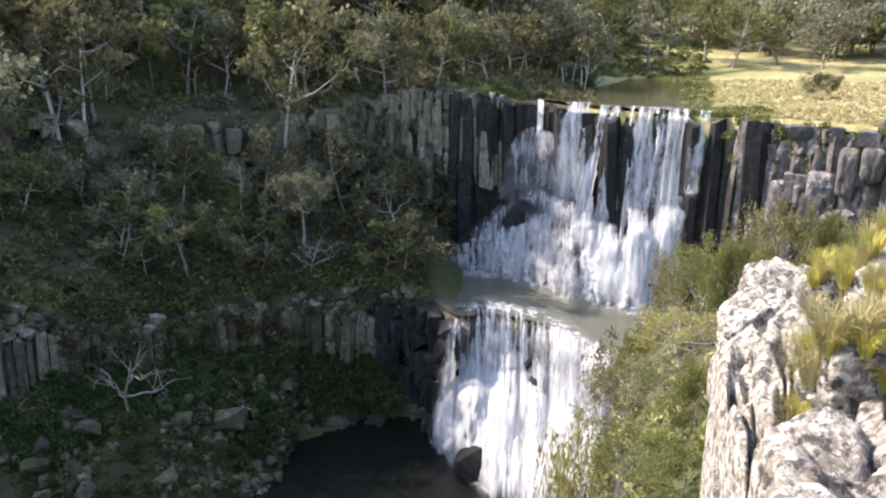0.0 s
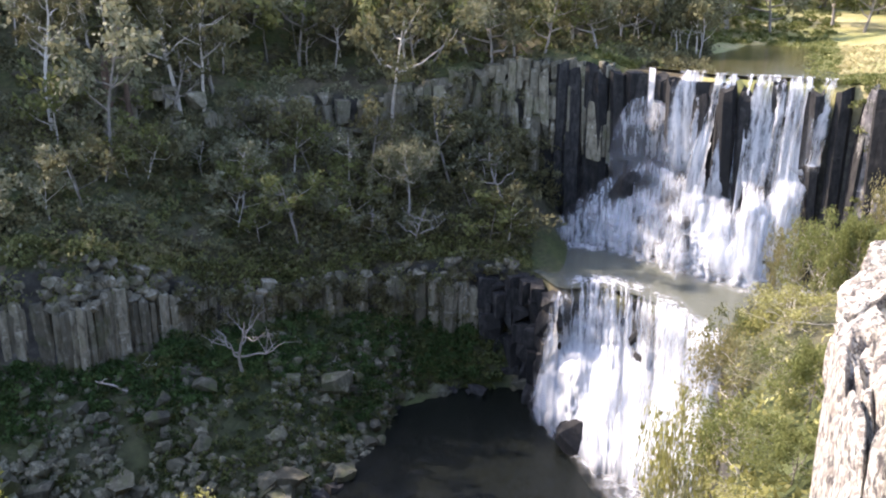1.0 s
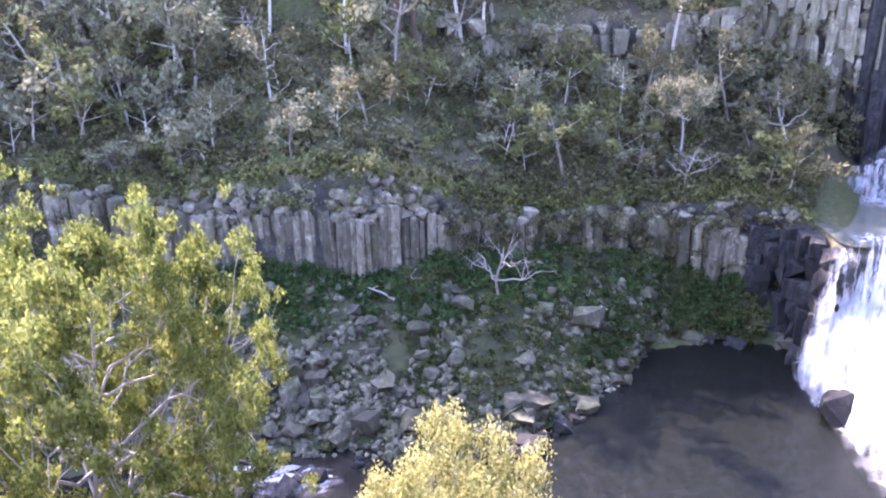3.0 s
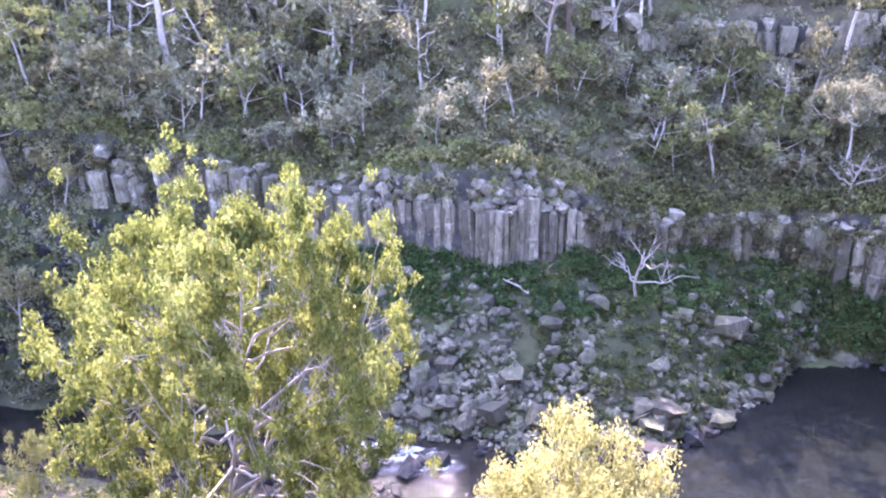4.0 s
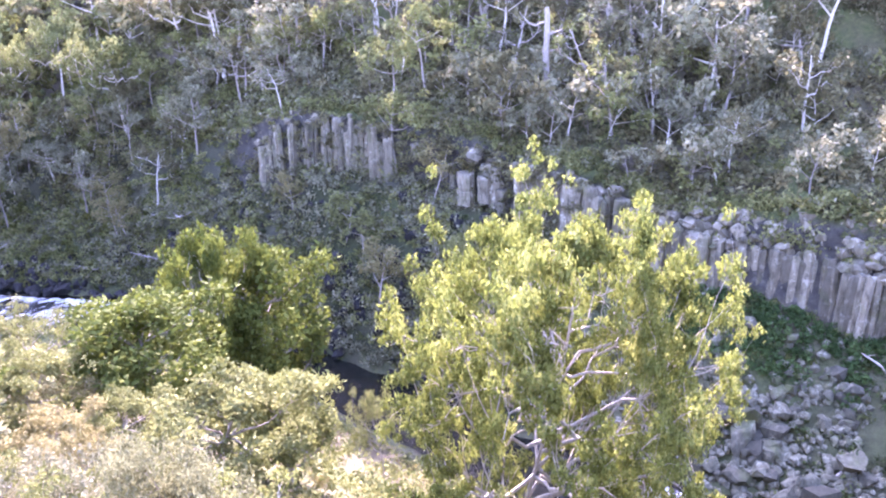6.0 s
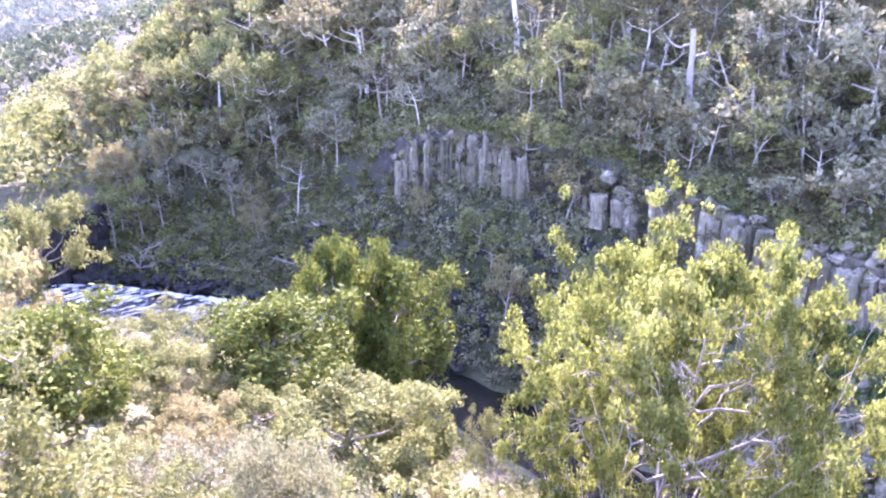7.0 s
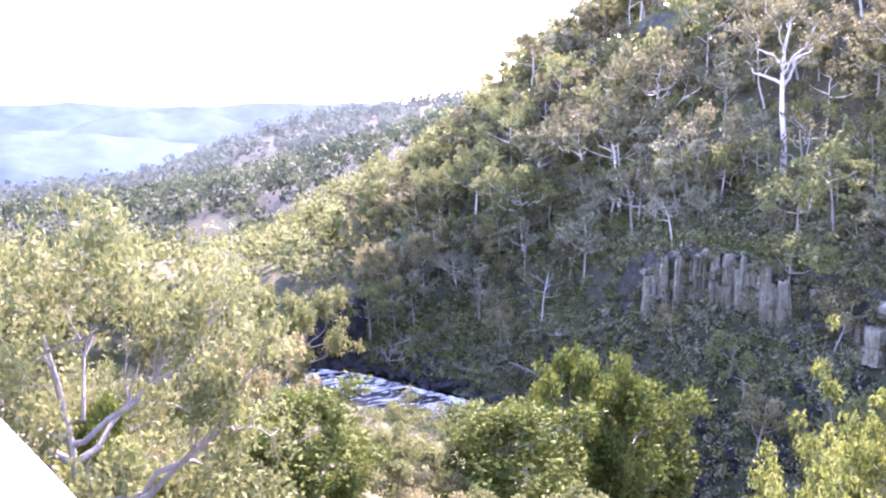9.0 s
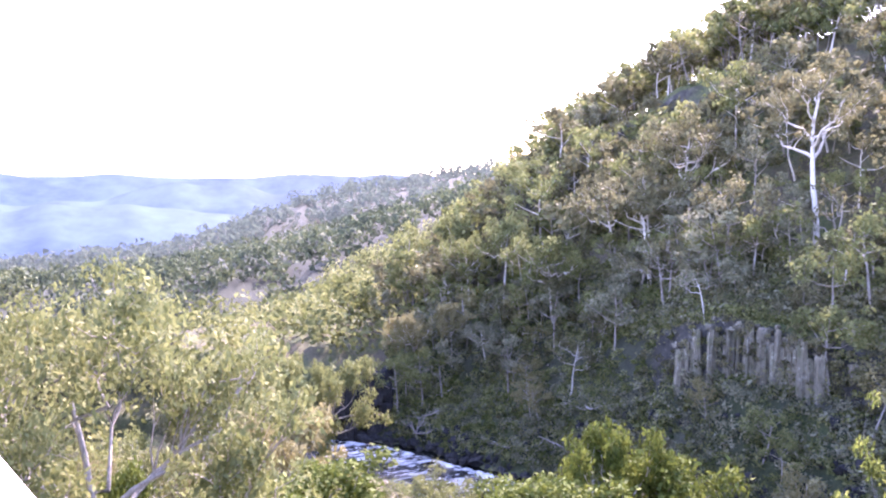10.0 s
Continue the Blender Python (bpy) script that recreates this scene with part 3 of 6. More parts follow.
jointed_cliff("cliff_rim", "tall dark grey basalt cliff of jointed columns beside the upper fall", -4.6, 10.5, BASALT, lambda a: rim_foot(a) - 0.2,
              lambda a: np.maximum(rim_foot_z(a) - 1.0, 23.0 + 4 * vnoise(a * 0.8, 0.1, 6)), rim_z, 0.85, 3.4, 3, 0.8, 0.06)
# Near-black stone puts this corner's deep shade into its colour.
jointed_cliff("cliff_corner", "wet rock corner beside the lower fall, black for its deep shade", -0.6, 4.5, BASALT_WET_SHADED, lambda a: cliff_foot(a) - 0.6,
              lambda a: 0 * a + 3.4, lambda a: 14.6 + 1.2 * vnoise(a, 0.2, 3), 1.2, 2.0, 15, 0.6, 0.1, 0.0)
jointed_cliff("cliff_spout", "wet black rock behind the thin spout", -10.5, -5.0, BASALT_WET_SHADED, lambda a: rim(a) - 0.3,
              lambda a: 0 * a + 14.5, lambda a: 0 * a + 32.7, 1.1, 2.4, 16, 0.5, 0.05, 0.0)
# Added wall: its near-black stone stands for the shade inside the gully.
jointed_cliff("gully_shade_wall", "near-black wall standing for the shade of a side gully by the river", 97.4, 102.5, BASALT_WET_SHADED, lambda a: 124 + 0 * a,
              lambda a: -4 + 0 * a, lambda a: 9.5 - 0.9 * (a - 97.4), 1.8, 3.0, 17, 0.8, 0.08, 0.0)
jointed_cliff("cliff_upper", "broken dark basalt outcrops under the hillside trees", 10.5, 36, BASALT, lambda a: rim_foot(a) + 0.3,
              lambda a: rim_foot_z(a) - 1.0, lambda a: rim_z(a) - 0.6 + 2.5 * vnoise(a * 0.6, 0.7, 12), 1.2, 2.2, 13, 0.9, 0.15, 0.4)
# Black stone past the fall, to -22, paints the shaded hollow beside it.
cliff("cliff_behind_fall", "wet basalt wall behind the falling water, black also for the shaded hollow beside it", -22, 0.8, 0.8, BASALT_WET_SHADED, rim_foot, rim_foot_z, lambda a: rim_z(a) - 0.5, 1.7, seed=4, out=0.25, vary=0.03)
cliff("cliff_ledge", "wet black basalt ledge under the lower fall", -13, 2.2, 0.8, BASALT_WET_SHADED, cliff_top, cliff_foot_z, lambda a: 0 * a + 14.3, 1.5, seed=5, out=-0.5, vary=0.03)


def massive_cliff():
    """Sunlit wall of great fissured slabs under the river flat; each slab is a part of it."""
    r = np.random.default_rng(88)
    slabs = [cliff_rock_mesh(300 + s, 6.0, 4) for s in range(8)]
    core = jointed_cliff("cliff_right", "dark jointed basalt cliff under the grassy river flat", -39, -20.9, BASALT_BLUE, lambda a: rim(a),
                         lambda a: 0 * a + 14.3, lambda a: rim_z(a) - 0.1, 1.25, 1.7, 6, 0.8, 0.06)
    for i in range(44):
        full = i < 16
        a = -38.5 + 17.6 * (i + 0.5) / 16 if full else r.uniform(-39, -21.3)
        w = r.uniform(1.8, 3.2) if full else r.uniform(0.9, 2.0)
        top = float(rim_z(a)) - r.uniform(-0.1, 0.5) if full else r.uniform(20, 32)
        h = top - 13.8 if full else r.uniform(2, 5)
        me = slabs[r.integers(8)]
        ob = put("slab", me, BASALT_BLUE, core)
        out = r.uniform(-0.4, 0.7) if full else 0.9 + 0.07 * (33 - top)
        ob.matrix_basis = Matrix.LocRotScale(at(a, float(rim(a)) - out, top - h / 2),
                                             Euler((r.uniform(-0.03, 0.03), r.uniform(-0.05, 0.05), radians(a) + r.uniform(-0.5, 0.5))), (w * 1.15, r.uniform(1.8, 2.6), h))


massive_cliff()


def boulder(a, r, size, seed, material=BOULDER, label="", group="", sink=0.25, squash=0.8, z=None, kind="boulder"):
    q = np.random.default_rng(seed)
    me = ROCKS[seed % len(ROCKS)]
    ob = put(kind, me, None)
    if not me.materials:
        me.materials.append(material)
    ob.material_slots[0].link = "OBJECT"
    ob.material_slots[0].material = material
    z = land(a, r) if z is None else z
    ob.matrix_basis = Matrix.LocRotScale(at(a, r, z + size * (0.5 - sink) * squash), Euler(q.uniform(-0.6, 0.6, 3) + np.array((0, 0, q.uniform(0, 6)))),
                                         (size * q.uniform(0.8, 1.3), size * q.uniform(0.8, 1.2), size * squash))
    return tagged(ob, label, "boulder", group)


def scree():
    r = np.random.default_rng(21)
    made = 0
    while made < 280:
        a = r.uniform(11, 50)
        f = r.beta(1.3, 1.5)
        rs, re = float(far_shore(a)), float(cliff_foot(a))
        rr = rs + (re - rs) * f * 0.85
        if vnoise(a * 0.35, rr * 0.25, 4) < -0.12 and f > 0.25:
            continue
        size = min(0.5 + r.exponential(0.5), 2.6)
        boulder(a, rr, size, int(r.integers(1000)), BOULDER, "angular grey boulder fallen on the mossy scree slope", "boulders on the scree")
        made += 1
    for i in range(120):
        a = r.uniform(15, 56)
        rr = float(far_shore(a)) + 0.5 - (float(far_shore(a)) - float(near_bank(a))) * (r.random() if a > 24 else 0.12 * r.random())
        boulder(a, rr, 0.4 + min(r.exponential(0.5), 1.6), int(r.integers(1000)), BASALT_WET_SHADED, "wet dark boulder standing in the rapids", "boulders in the river", z=float(water_level(a)) - 0.3, kind="river_rock")
    for i in range(60):
        a = r.uniform(0.5, 24)
        boulder(a, float(far_shore(a)) + r.uniform(-0.8, 1.3), 0.5 + min(r.exponential(0.4), 1.4), int(r.integers(1000)), BOULDER if i % 2 else BASALT_WET_SHADED,
                "dark rock along the shore of the plunge pool", "rocks on the pool shore", z=float(water_level(a)) - 0.2, kind="river_rock")
    for i in range(46):
        a, f = r.uniform(19, 27), r.random()
        boulder(a, 50.5 - 12 * f + r.uniform(-1.0, 1.0) - 0.5 * abs(a - 22), 0.5 + min(r.exponential(0.6), 2.0), int(r.integers(1000)), BASALT_WET_SHADED,
                "dark wet rock at the outlet of the plunge pool", "rocks at the pool outlet", z=3.6, kind="river_rock")
    for i in range(45):
        a = r.uniform(76, 104)
        rr = float(far_shore(a)) + r.uniform(-2.5, 1.2)
        boulder(a, rr, r.uniform(0.6, 2.2), int(r.integers(1000)), BASALT_WET_SHADED, "dark rock along the far river bank", "rocks on the river bank", z=float(water_level(a)) - 0.2, kind="river_rock")
    for a, rr, s in ((-2.6, 61.8, 3.4), (-0.7, 66.4, 3.2), (0.1, 67.4, 2.4), (-1.6, 64.0, 1.9), (0.8, 68.6, 2.2), (-10.2, 57.5, 2.4), (-11.4, 56.5, 2.8)):
        boulder(a, rr, s, int(100 * s), BASALT_WET_SHADED, "wet black boulder at the foot of the lower fall", "boulders under the fall", z=3.9, kind="river_rock")


scree()


def rubble(name, count, a0, a1, material, label, seed, low=0.15, high=0.6):
    """Small broken stones between the boulders, as one body."""
    r = np.random.default_rng(seed)
    shapes = []
    for me in ROCKS:
        me.calc_loop_triangles()
        shapes.append((np.array([v.co[:] for v in me.vertices]), np.array([t.vertices[:] for t in me.loop_triangles])))
    bits = []
    while len(bits) < count:
        a = r.uniform(a0, a1)
        rs, re = float(far_shore(a)), float(cliff_foot(a))
        rr = rs - 0.5 + (re - rs) * r.beta(1.1, 1.7)
        if vnoise(a * 0.35, rr * 0.25, 4) < -0.2:
            continue
        v, f = shapes[r.integers(len(shapes))]
        t, sz = r.uniform(0, 6.28), r.uniform(low, high) ** 1.0
        turn = np.array(Euler((r.uniform(-1, 1), r.uniform(-1, 1), t)).to_matrix())
        bits.append((v @ turn.T * sz * r.uniform(0.8, 1.6) + np.array(at(a, rr, land(a, rr) + 0.15 * sz)), f))
    vs, fs, k = [], [], 0
    for v, f in bits:
        vs.append(v), fs.append(f + k)
        k += len(v)
    tagged(put(name, np_mesh(name, np.concatenate(vs), np.concatenate(fs), smooth=False), material), label, "rubble", kind="stuff")


rubble("scree_rubble", 2300, 10, 54, BOULDER, "small broken stones lying between the boulders", 51, 0.15, 0.6)
rubble("bank_rubble", 500, 58, 104, BASALT_WET_SHADED, "dark broken stones along the far river bank", 52, 0.3, 1.1)


# ---- falling water ----
def fall_sheet(name, a_left, a_right, path, material, label, n=90, parent=None, bulge=0.25, seed=0, fade=0.15, fade_low=0.12, spread=(0.0, 0.0), billow=0.9, solid=0.0):
    """A sheet of water: path(f) gives the (distance from the eye, height) rows down the fall at the fraction f across it."""
    A = np.linspace(a_left, a_right, n)
    rows = np.array([path(i / (n - 1), a) for i, a in enumerate(A)])
    m = 100
    out = []
    for row in rows:
        t = np.linspace(0, 1, len(row))
        s = np.linspace(0, 1, m)
        out.append(np.stack([np.interp(s, t, row[:, 0]), np.interp(s, t, row[:, 1])], -1))
    out = np.array(out)
    R, Z = out[..., 0], out[..., 1]
    vv = np.linspace(0, 1, m)[None, :]
    uu = np.linspace(0, 1, n)[:, None]
    AA = A[:, None] + spread[0] * vv ** 0.7 * (1 - uu) + spread[1] * vv ** 0.7 * uu
    arc = np.radians(AA) * 80
    ledge = np.floor(Z / 1.7 + 1.2 * fbm(arc * 0.35, Z * 0.05, seed + 7))
    R = R - 0.5 * bulge * vnoise(arc * 0.55, ledge, seed + 5)
    R = R - bulge * (fbm(arc * 1.6, Z * 0.10, seed) + 0.6 * fbm(arc * 0.5, Z * 0.3, seed + 3)) - bulge * 0.4
    R = R - billow * vv ** 1.5 * (np.abs(fbm(arc * 1.1, Z * 0.9, seed + 11)) + 0.5 * np.abs(fbm(arc * 2.7, Z * 2.2, seed + 13)))
    u = np.linspace(0, 1, n)[:, None] + 0 * R
    v = np.linspace(0, 1, m)[None, :] + 0 * R
    edge = np.clip(np.minimum(u, 1 - u) / fade, 0, 1) * np.clip((1 - v) / fade_low + 0.25, 0, 1)
    X, Y = -R * np.sin(np.radians(AA)), R * np.cos(np.radians(AA))
    foam = np.clip(solid + 1.25 * v - 0.1 + 0.5 * fbm(arc * 0.4, Z * 0.25, seed + 9), 0, 1)
    me = np_mesh(name, np.stack([X, Y, Z], -1).reshape(-1, 3), grid_faces(n, m), {"edge": edge.ravel(), "foam": foam.ravel(), "across": arc.ravel(), "down": np.cumsum(np.hypot(np.gradient(R, axis=1), np.gradient(Z, axis=1)), axis=1).ravel()})
    ob = put(name, me, material, parent)
    if not parent:
        tagged(ob, label, "waterfall")
    return ob


def lip_r(a):
    return float(rim(a))


def strands(name, a_left, a_right, path, count, material, parent, seed, width=(0.25, 1.0), ahead=(0.1, 0.5), start=0.15, stop=0.75, flare=1.2):
    """Separate ribbons of white water down a fall, each with its own width, start and way over the rock."""
    r = np.random.default_rng(seed)
    m, n = 36, 7
    s = np.linspace(0, 1, m)
    for i in range(count):
        f = (i + r.uniform(0.1, 0.9)) / count
        a = a_left + (a_right - a_left) * f
        row = np.array(path(f, a))
        t = np.linspace(0, 1, len(row))
        f0, f1 = r.uniform(0, start), r.uniform(stop, 1.0)
        q = f0 + (f1 - f0) * s
        R, Z = np.interp(q, t, row[:, 0]), np.interp(q, t, row[:, 1])
        w = r.uniform(*width) * (1 + flare * s ** 1.3)
        side = np.cumsum(r.normal(size=m)) * 0.035
        lead = r.uniform(*ahead) * np.minimum(1, s * 5) + 0.25 * vnoise(s * 6, 0 * s + i, seed)
        u = np.linspace(-1, 1, n)
        arc = side[:, None] + u[None, :] * w[:, None] / 2
        A = math.radians(a) - arc / R[:, None]
        RR = R[:, None] - lead[:, None] - 0.22 * w[:, None] * (1 - u[None, :] ** 2)
        v = np.stack([-RR * np.sin(A), RR * np.cos(A), Z[:, None] + 0 * A], -1)
        e = np.clip((1 - np.abs(u[None, :])) * 1.8, 0, 1) * np.clip(s / 0.06, 0, 1)[:, None] * np.clip((1 - s) / 0.25, 0, 1)[:, None]
        me = np_mesh(name, v.transpose(1, 0, 2).reshape(-1, 3), grid_faces(n, m),
                     {"edge": e.T.ravel(), "foam": np.repeat(0.42 + 0.5 * s[None, :], n, 0).ravel(), "across": (arc + i * 7.7).T.ravel(), "down": np.repeat((33 - Z)[None, :], n, 0).ravel()})
        put(name, me, material, parent)


def fall_rocks(a_left, a_right, path, count, seed, label, group, f0=0.4, big=2.4):
    """Wet rocks that carry the water and stand out of it here and there."""
    r = np.random.default_rng(seed)
    for i in range(count):
        f = r.random()
        a = a_left + (a_right - a_left) * f
        row = np.array(path(f, a))
        q = r.uniform(f0, 0.95)
        t = np.linspace(0, 1, len(row))
        size = r.uniform(0.9, big)
        boulder(a, float(np.interp(q, t, row[:, 0])) + size * 0.30, size, int(r.integers(1000)), BASALT_WET_SHADED, label, group,
                z=float(np.interp(q, t, row[:, 1])) - size * 0.5, kind="river_rock", sink=0.1, squash=r.uniform(0.7, 1.2))


upper = tagged(new("upper_waterfall"), "white upper waterfall dropping off a basalt rim in several strands", "waterfall")


def main_path(f, a):
    """Free drop, then a steep apron of foam that spreads towards the pool."""
    r0 = lip_r(a)
    reach = 2.4 + 2.4 * math.sin(math.pi * min(max(f, 0), 1)) + 1.4 * float(vnoise(f * 9, 0.3, 2))
    step = 21.0 + 4.5 * float(vnoise(f * 7, 0.7, 5)) + 1.5 * f
    return [(r0 + 1.2, 33.45), (r0 + 0.2, 33.4), (r0 - 0.7, 32.6), (r0 - 1.0, 30), (r0 - 1.2, 26), (r0 - 1.4, step + 1.5),
            (r0 - 1.4 - reach * 0.45, step - 0.5), (r0 - 1.4 - reach * 0.75, 17.5), (r0 - 1.4 - reach, 14.9)]




def ribbon(a_top, a_low, w_top, w_low, f1, material, parent, seed, path, frac, f0=0.0, lead=0.2):
    """One ribbon of water that leaves the lip at an azimuth, drifts and widens on its way down."""
    r = np.random.default_rng(seed)
    m, n = 70, max(9, int(w_low * 9))
    s = np.linspace(0, 1, m)
    row = np.array(path(frac, a_top))
    t = np.linspace(0, 1, len(row))
    q = f0 + (f1 - f0) * s
    R, Z = np.interp(q, t, row[:, 0]), np.interp(q, t, row[:, 1])
    fall = np.clip((Z[0] - Z) / max(Z[0] - Z[-1], 0.1), 0, 1)
    u = np.linspace(-1, 1, n)
    w = w_top + (w_low - w_top) * fall ** 1.3
    torn = 0.10 * np.cumsum(r.normal(size=(m, 2)), 0) * np.minimum(1, s * 4)[:, None]
    arc = u[None, :] * w[:, None] / 2 + np.where(u[None, :] < 0, torn[:, :1] * -u[None, :], torn[:, 1:] * u[None, :])
    A = np.radians(a_top + (a_low - a_top) * fall)[:, None] - arc / R[:, None]
    comb = vnoise(arc * 3.0 + seed, Z[:, None] * 0.12, seed) + 0.6 * vnoise(arc * 8.0, Z[:, None] * 0.2, seed + 1)
    RR = R[:, None] - lead * np.minimum(1, s * 6)[:, None] - 0.18 * (1 - u[None, :] ** 2) - 0.22 * comb * (0.4 + fall[:, None])
    e = np.clip((1 - np.abs(u[None, :])) * 0.6 * n / 4, 0, 1) * np.clip(s / 0.03, 0, 1)[:, None] * np.clip((1 - s) / 0.18, 0, 1)[:, None]
    v = np.stack([-RR * np.sin(A), RR * np.cos(A), Z[:, None] + 0 * A], -1)
    me = np_mesh("ribbon", v.transpose(1, 0, 2).reshape(-1, 3), grid_faces(n, m),
                 {"edge": e.T.ravel(), "foam": (0.50 + 0.30 * fall[:, None] + 0 * A).T.ravel(), "across": (arc + seed * 7.7).T.ravel(), "down": np.repeat((33 - Z)[None, :], n, 0).ravel()})
    put("ribbon", me, material, parent)


for i, (a0, a1, w0, w1, f1, mt) in enumerate((
        (-9.7, -9.9, 2.5, 3.2, 0.66, FALL), (-9.2, -9.3, 0.6, 1.2, 0.6, FALL), (-10.3, -10.2, 0.6, 1.2, 0.56, FALL), (-11.5, -10.6, 1.5, 2.6, 0.72, FALL),
        (-12.2, -11.4, 0.9, 1.6, 0.7, FALL), (-13.3, -12.9, 1.5, 2.1, 0.85, FALL), (-14.3, -14.0, 2.2, 3.4, 1.0, FALL), (-15.3, -14.9, 1.6, 2.4, 0.85, CURTAIN),
        (-15.7, -15.5, 1.0, 1.5, 0.8, FALL), (-16.5, -16.3, 1.4, 2.8, 1.0, FALL), (-17.0, -16.9, 0.5, 0.9, 0.65, FALL), (-17.9, -17.3, 0.6, 1.0, 0.66, FALL), (-18.4, -17.7, 0.6, 0.9, 0.6, CURTAIN))):
    ribbon(a0, a1, w0, w1, f1, mt, upper, 500 + i, main_path, (-9.6 - a0) / 7.7)
fall_sheet("foam_apron", -9.3, -17.2, lambda f, a: main_path(f, a)[5:], CURTAIN, "", 140, upper, 0.5, 3, 0.05, 0.1, (1.3, -0.4), 1.2, 0.42)
strands("strand", -9.8, -17.0, lambda f, a: main_path(f, a)[5:], 16, FALL, upper, 61, (0.7, 1.5), (0.15, 0.6), 0.12, 0.85, 1.0)


def left_path(f, a):
    """The thin spout on the shaded side, which fans out over a domed rock and then a broad cascade."""
    r0 = lip_r(a)
    dome = 30.9 - 3.6 * abs(2 * f - 1) ** 3.5
    return [(r0 - 0.5, dome), (r0 - 1.8, dome - 0.8), (r0 - 2.4, dome - 3.5), (r0 - 2.6, 22.5)]


fall_sheet("spout", -6.7, -7.2, lambda f, a: [(lip_r(a) + 0.3, 33.4), (lip_r(a) - 1.5, 33.1), (lip_r(a) - 2.0, 29.6)], FALL, "", 14, upper, 0.1, 2, 0.2, 0.05, solid=0.5)
fall_sheet("dome_veil", -5.0, -8.7, left_path, VEIL, "", 70, upper, 0.3, 6, 0.06, 0.5, (0.9, -0.3), 0.3, 0.3)


def apron_path(f, a):
    r0 = lip_r(a)
    top = 23.4 + 1.2 * math.sin(3.1 * f) - 4.5 * (1 - f) ** 2 + 2.2 * float(vnoise(f * 6, 0.2, 8))
    run = 4.5 + 1.5 * f
    mid = 2.0 * float(vnoise(f * 5, 3.2, 4))
    return [(r0 - 2.4, top), (r0 - 3.2, top - 0.6), (r0 - 2.9 - run * 0.25, top - 0.35 * (top - 15)), (r0 - 2.6 - run * 0.5, top - 0.45 * (top - 15) + mid * 0.3),
            (r0 - 2.6 - run * 0.65, 17.6 + mid * 0.4), (r0 - 2.6 - run * 0.85, 16.4), (r0 - 2.6 - run, 14.95)]


fall_sheet("left_cascade", -2.6, -10.2, apron_path, VEIL, "", 130, upper, 1.3, 14, 0.06, 0.12, (2.3, 0.0))
strands("strand", -3.0, -10.0, apron_path, 30, VEIL, upper, 63, (0.6, 1.5), (0.3, 0.8), 0.12, 0.85, 1.0)
fall_rocks(-2.6, -10.2, apron_path, 26, 64, "wet black rock standing out of the cascade", "rocks in the upper fall")
fall_rocks(-9.6, -17.3, main_path, 20, 65, "wet black rock in the foam of the upper fall", "rocks in the upper fall", 0.72, 2.0)
for a, r, s, z, q in ((-6.5, 2.7, 4.6, 19.6, 0.8), (-8.5, 2.3, 4.2, 19.8, 0.8), (-9.6, 2.4, 2.6, 19.2, 0.9), (-14.9, 3.0, 3.0, 16.2, 1.7), (-12.0, 2.8, 2.2, 17.2, 1.2)):
    boulder(a, float(rim(a)) - r, s, int(a * -31), BASALT_WET_SHADED, "wet black rock standing out of the cascade", "rocks in the upper fall", z=z, kind="river_rock", squash=q)

lower = tagged(new("lower_waterfall"), "broad white lower waterfall sliding over a dark ledge", "waterfall")


def lower_path(f, a):
    """A curved lip, a steep curtain to half height and a slide of foam below."""
    top, foot = float(cliff_top(a)), float(far_shore(a)) - 1.5
    knee = 8.6 + 2.4 * float(vnoise(f * 5, 1.2, 3)) + 1.0 * float(vnoise(f * 13, 2.2, 3))
    k = 0.42 + 0.2 * float(vnoise(f * 6, 4.4, 6))
    return [(top + 2.4, 15.2), (top + 0.5, 15.3), (top - 0.7, 14.3), (top - 1.3, 12.0), (top - 1.8, knee + 1.2), (top + (foot - top) * k, knee - 0.4),
            (top + (foot - top) * 0.72, 6.2 + 0.5 * float(vnoise(f * 9, 6, 2))), (foot, 3.9)]


fall_sheet("lower_curtain", -1.6, -12.9, lower_path, CURTAIN, "", 150, lower, 0.7, 21, 0.04, 0.12, (2.4, 0.0), solid=0.22)
strands("strand", -2.6, -12.8, lower_path, 24, FALL, lower, 66, (0.2, 0.6), (0.2, 0.6), 0.14, 0.8, 1.6)
strands("foam_slide", -3.8, -12.4, lambda f, a: lower_path(f, a)[4:], 10, FALL, lower, 67, (0.9, 1.8), (0.3, 0.7), 0.25, 0.9, 0.9)
strands("strand", -8.8, -12.9, lower_path, 9, FALL, lower, 68, (0.9, 1.4), (0.4, 0.9), 0.08, 0.9, 0.8)
fall_rocks(-1.0, -8.0, lower_path, 22, 69, "wet black rock showing through the lower fall", "rocks in the lower fall", 0.35, 1.9)


def foam_patch(name, a0, a1, r0, r1, z, label, material=CHURN, n=70, m=30):
    A = np.linspace(a0, a1, n)
    f = np.linspace(0, 1, m)[None, :]
    R = r0(A)[:, None] * (1 - f) + r1(A)[:, None] * f
    AA = np.radians(A)[:, None] + 0 * R
    X, Y = -R * np.sin(AA), R * np.cos(AA)
    u = np.linspace(0, 1, n)[:, None] + 0 * R
    edge = np.clip(np.minimum(u, 1 - u) / 0.12, 0, 1) * np.clip(f / 0.7, 0, 1) ** 0.8
    Z = z(A)[:, None] + 0.35 * np.abs(fbm(X / 1.1, Y / 1.1, 6)) * edge + 0.06
    ob = put(name, np_mesh(name, np.stack([X, Y, Z], -1).reshape(-1, 3), grid_faces(n, m)[:, ::-1], {"edge": edge.ravel(), "foam": (0.4 + 0.25 * edge).ravel(), "across": (AA * R).ravel(), "down": R.ravel()}), material)
    return tagged(ob, label, "foam", kind="stuff")


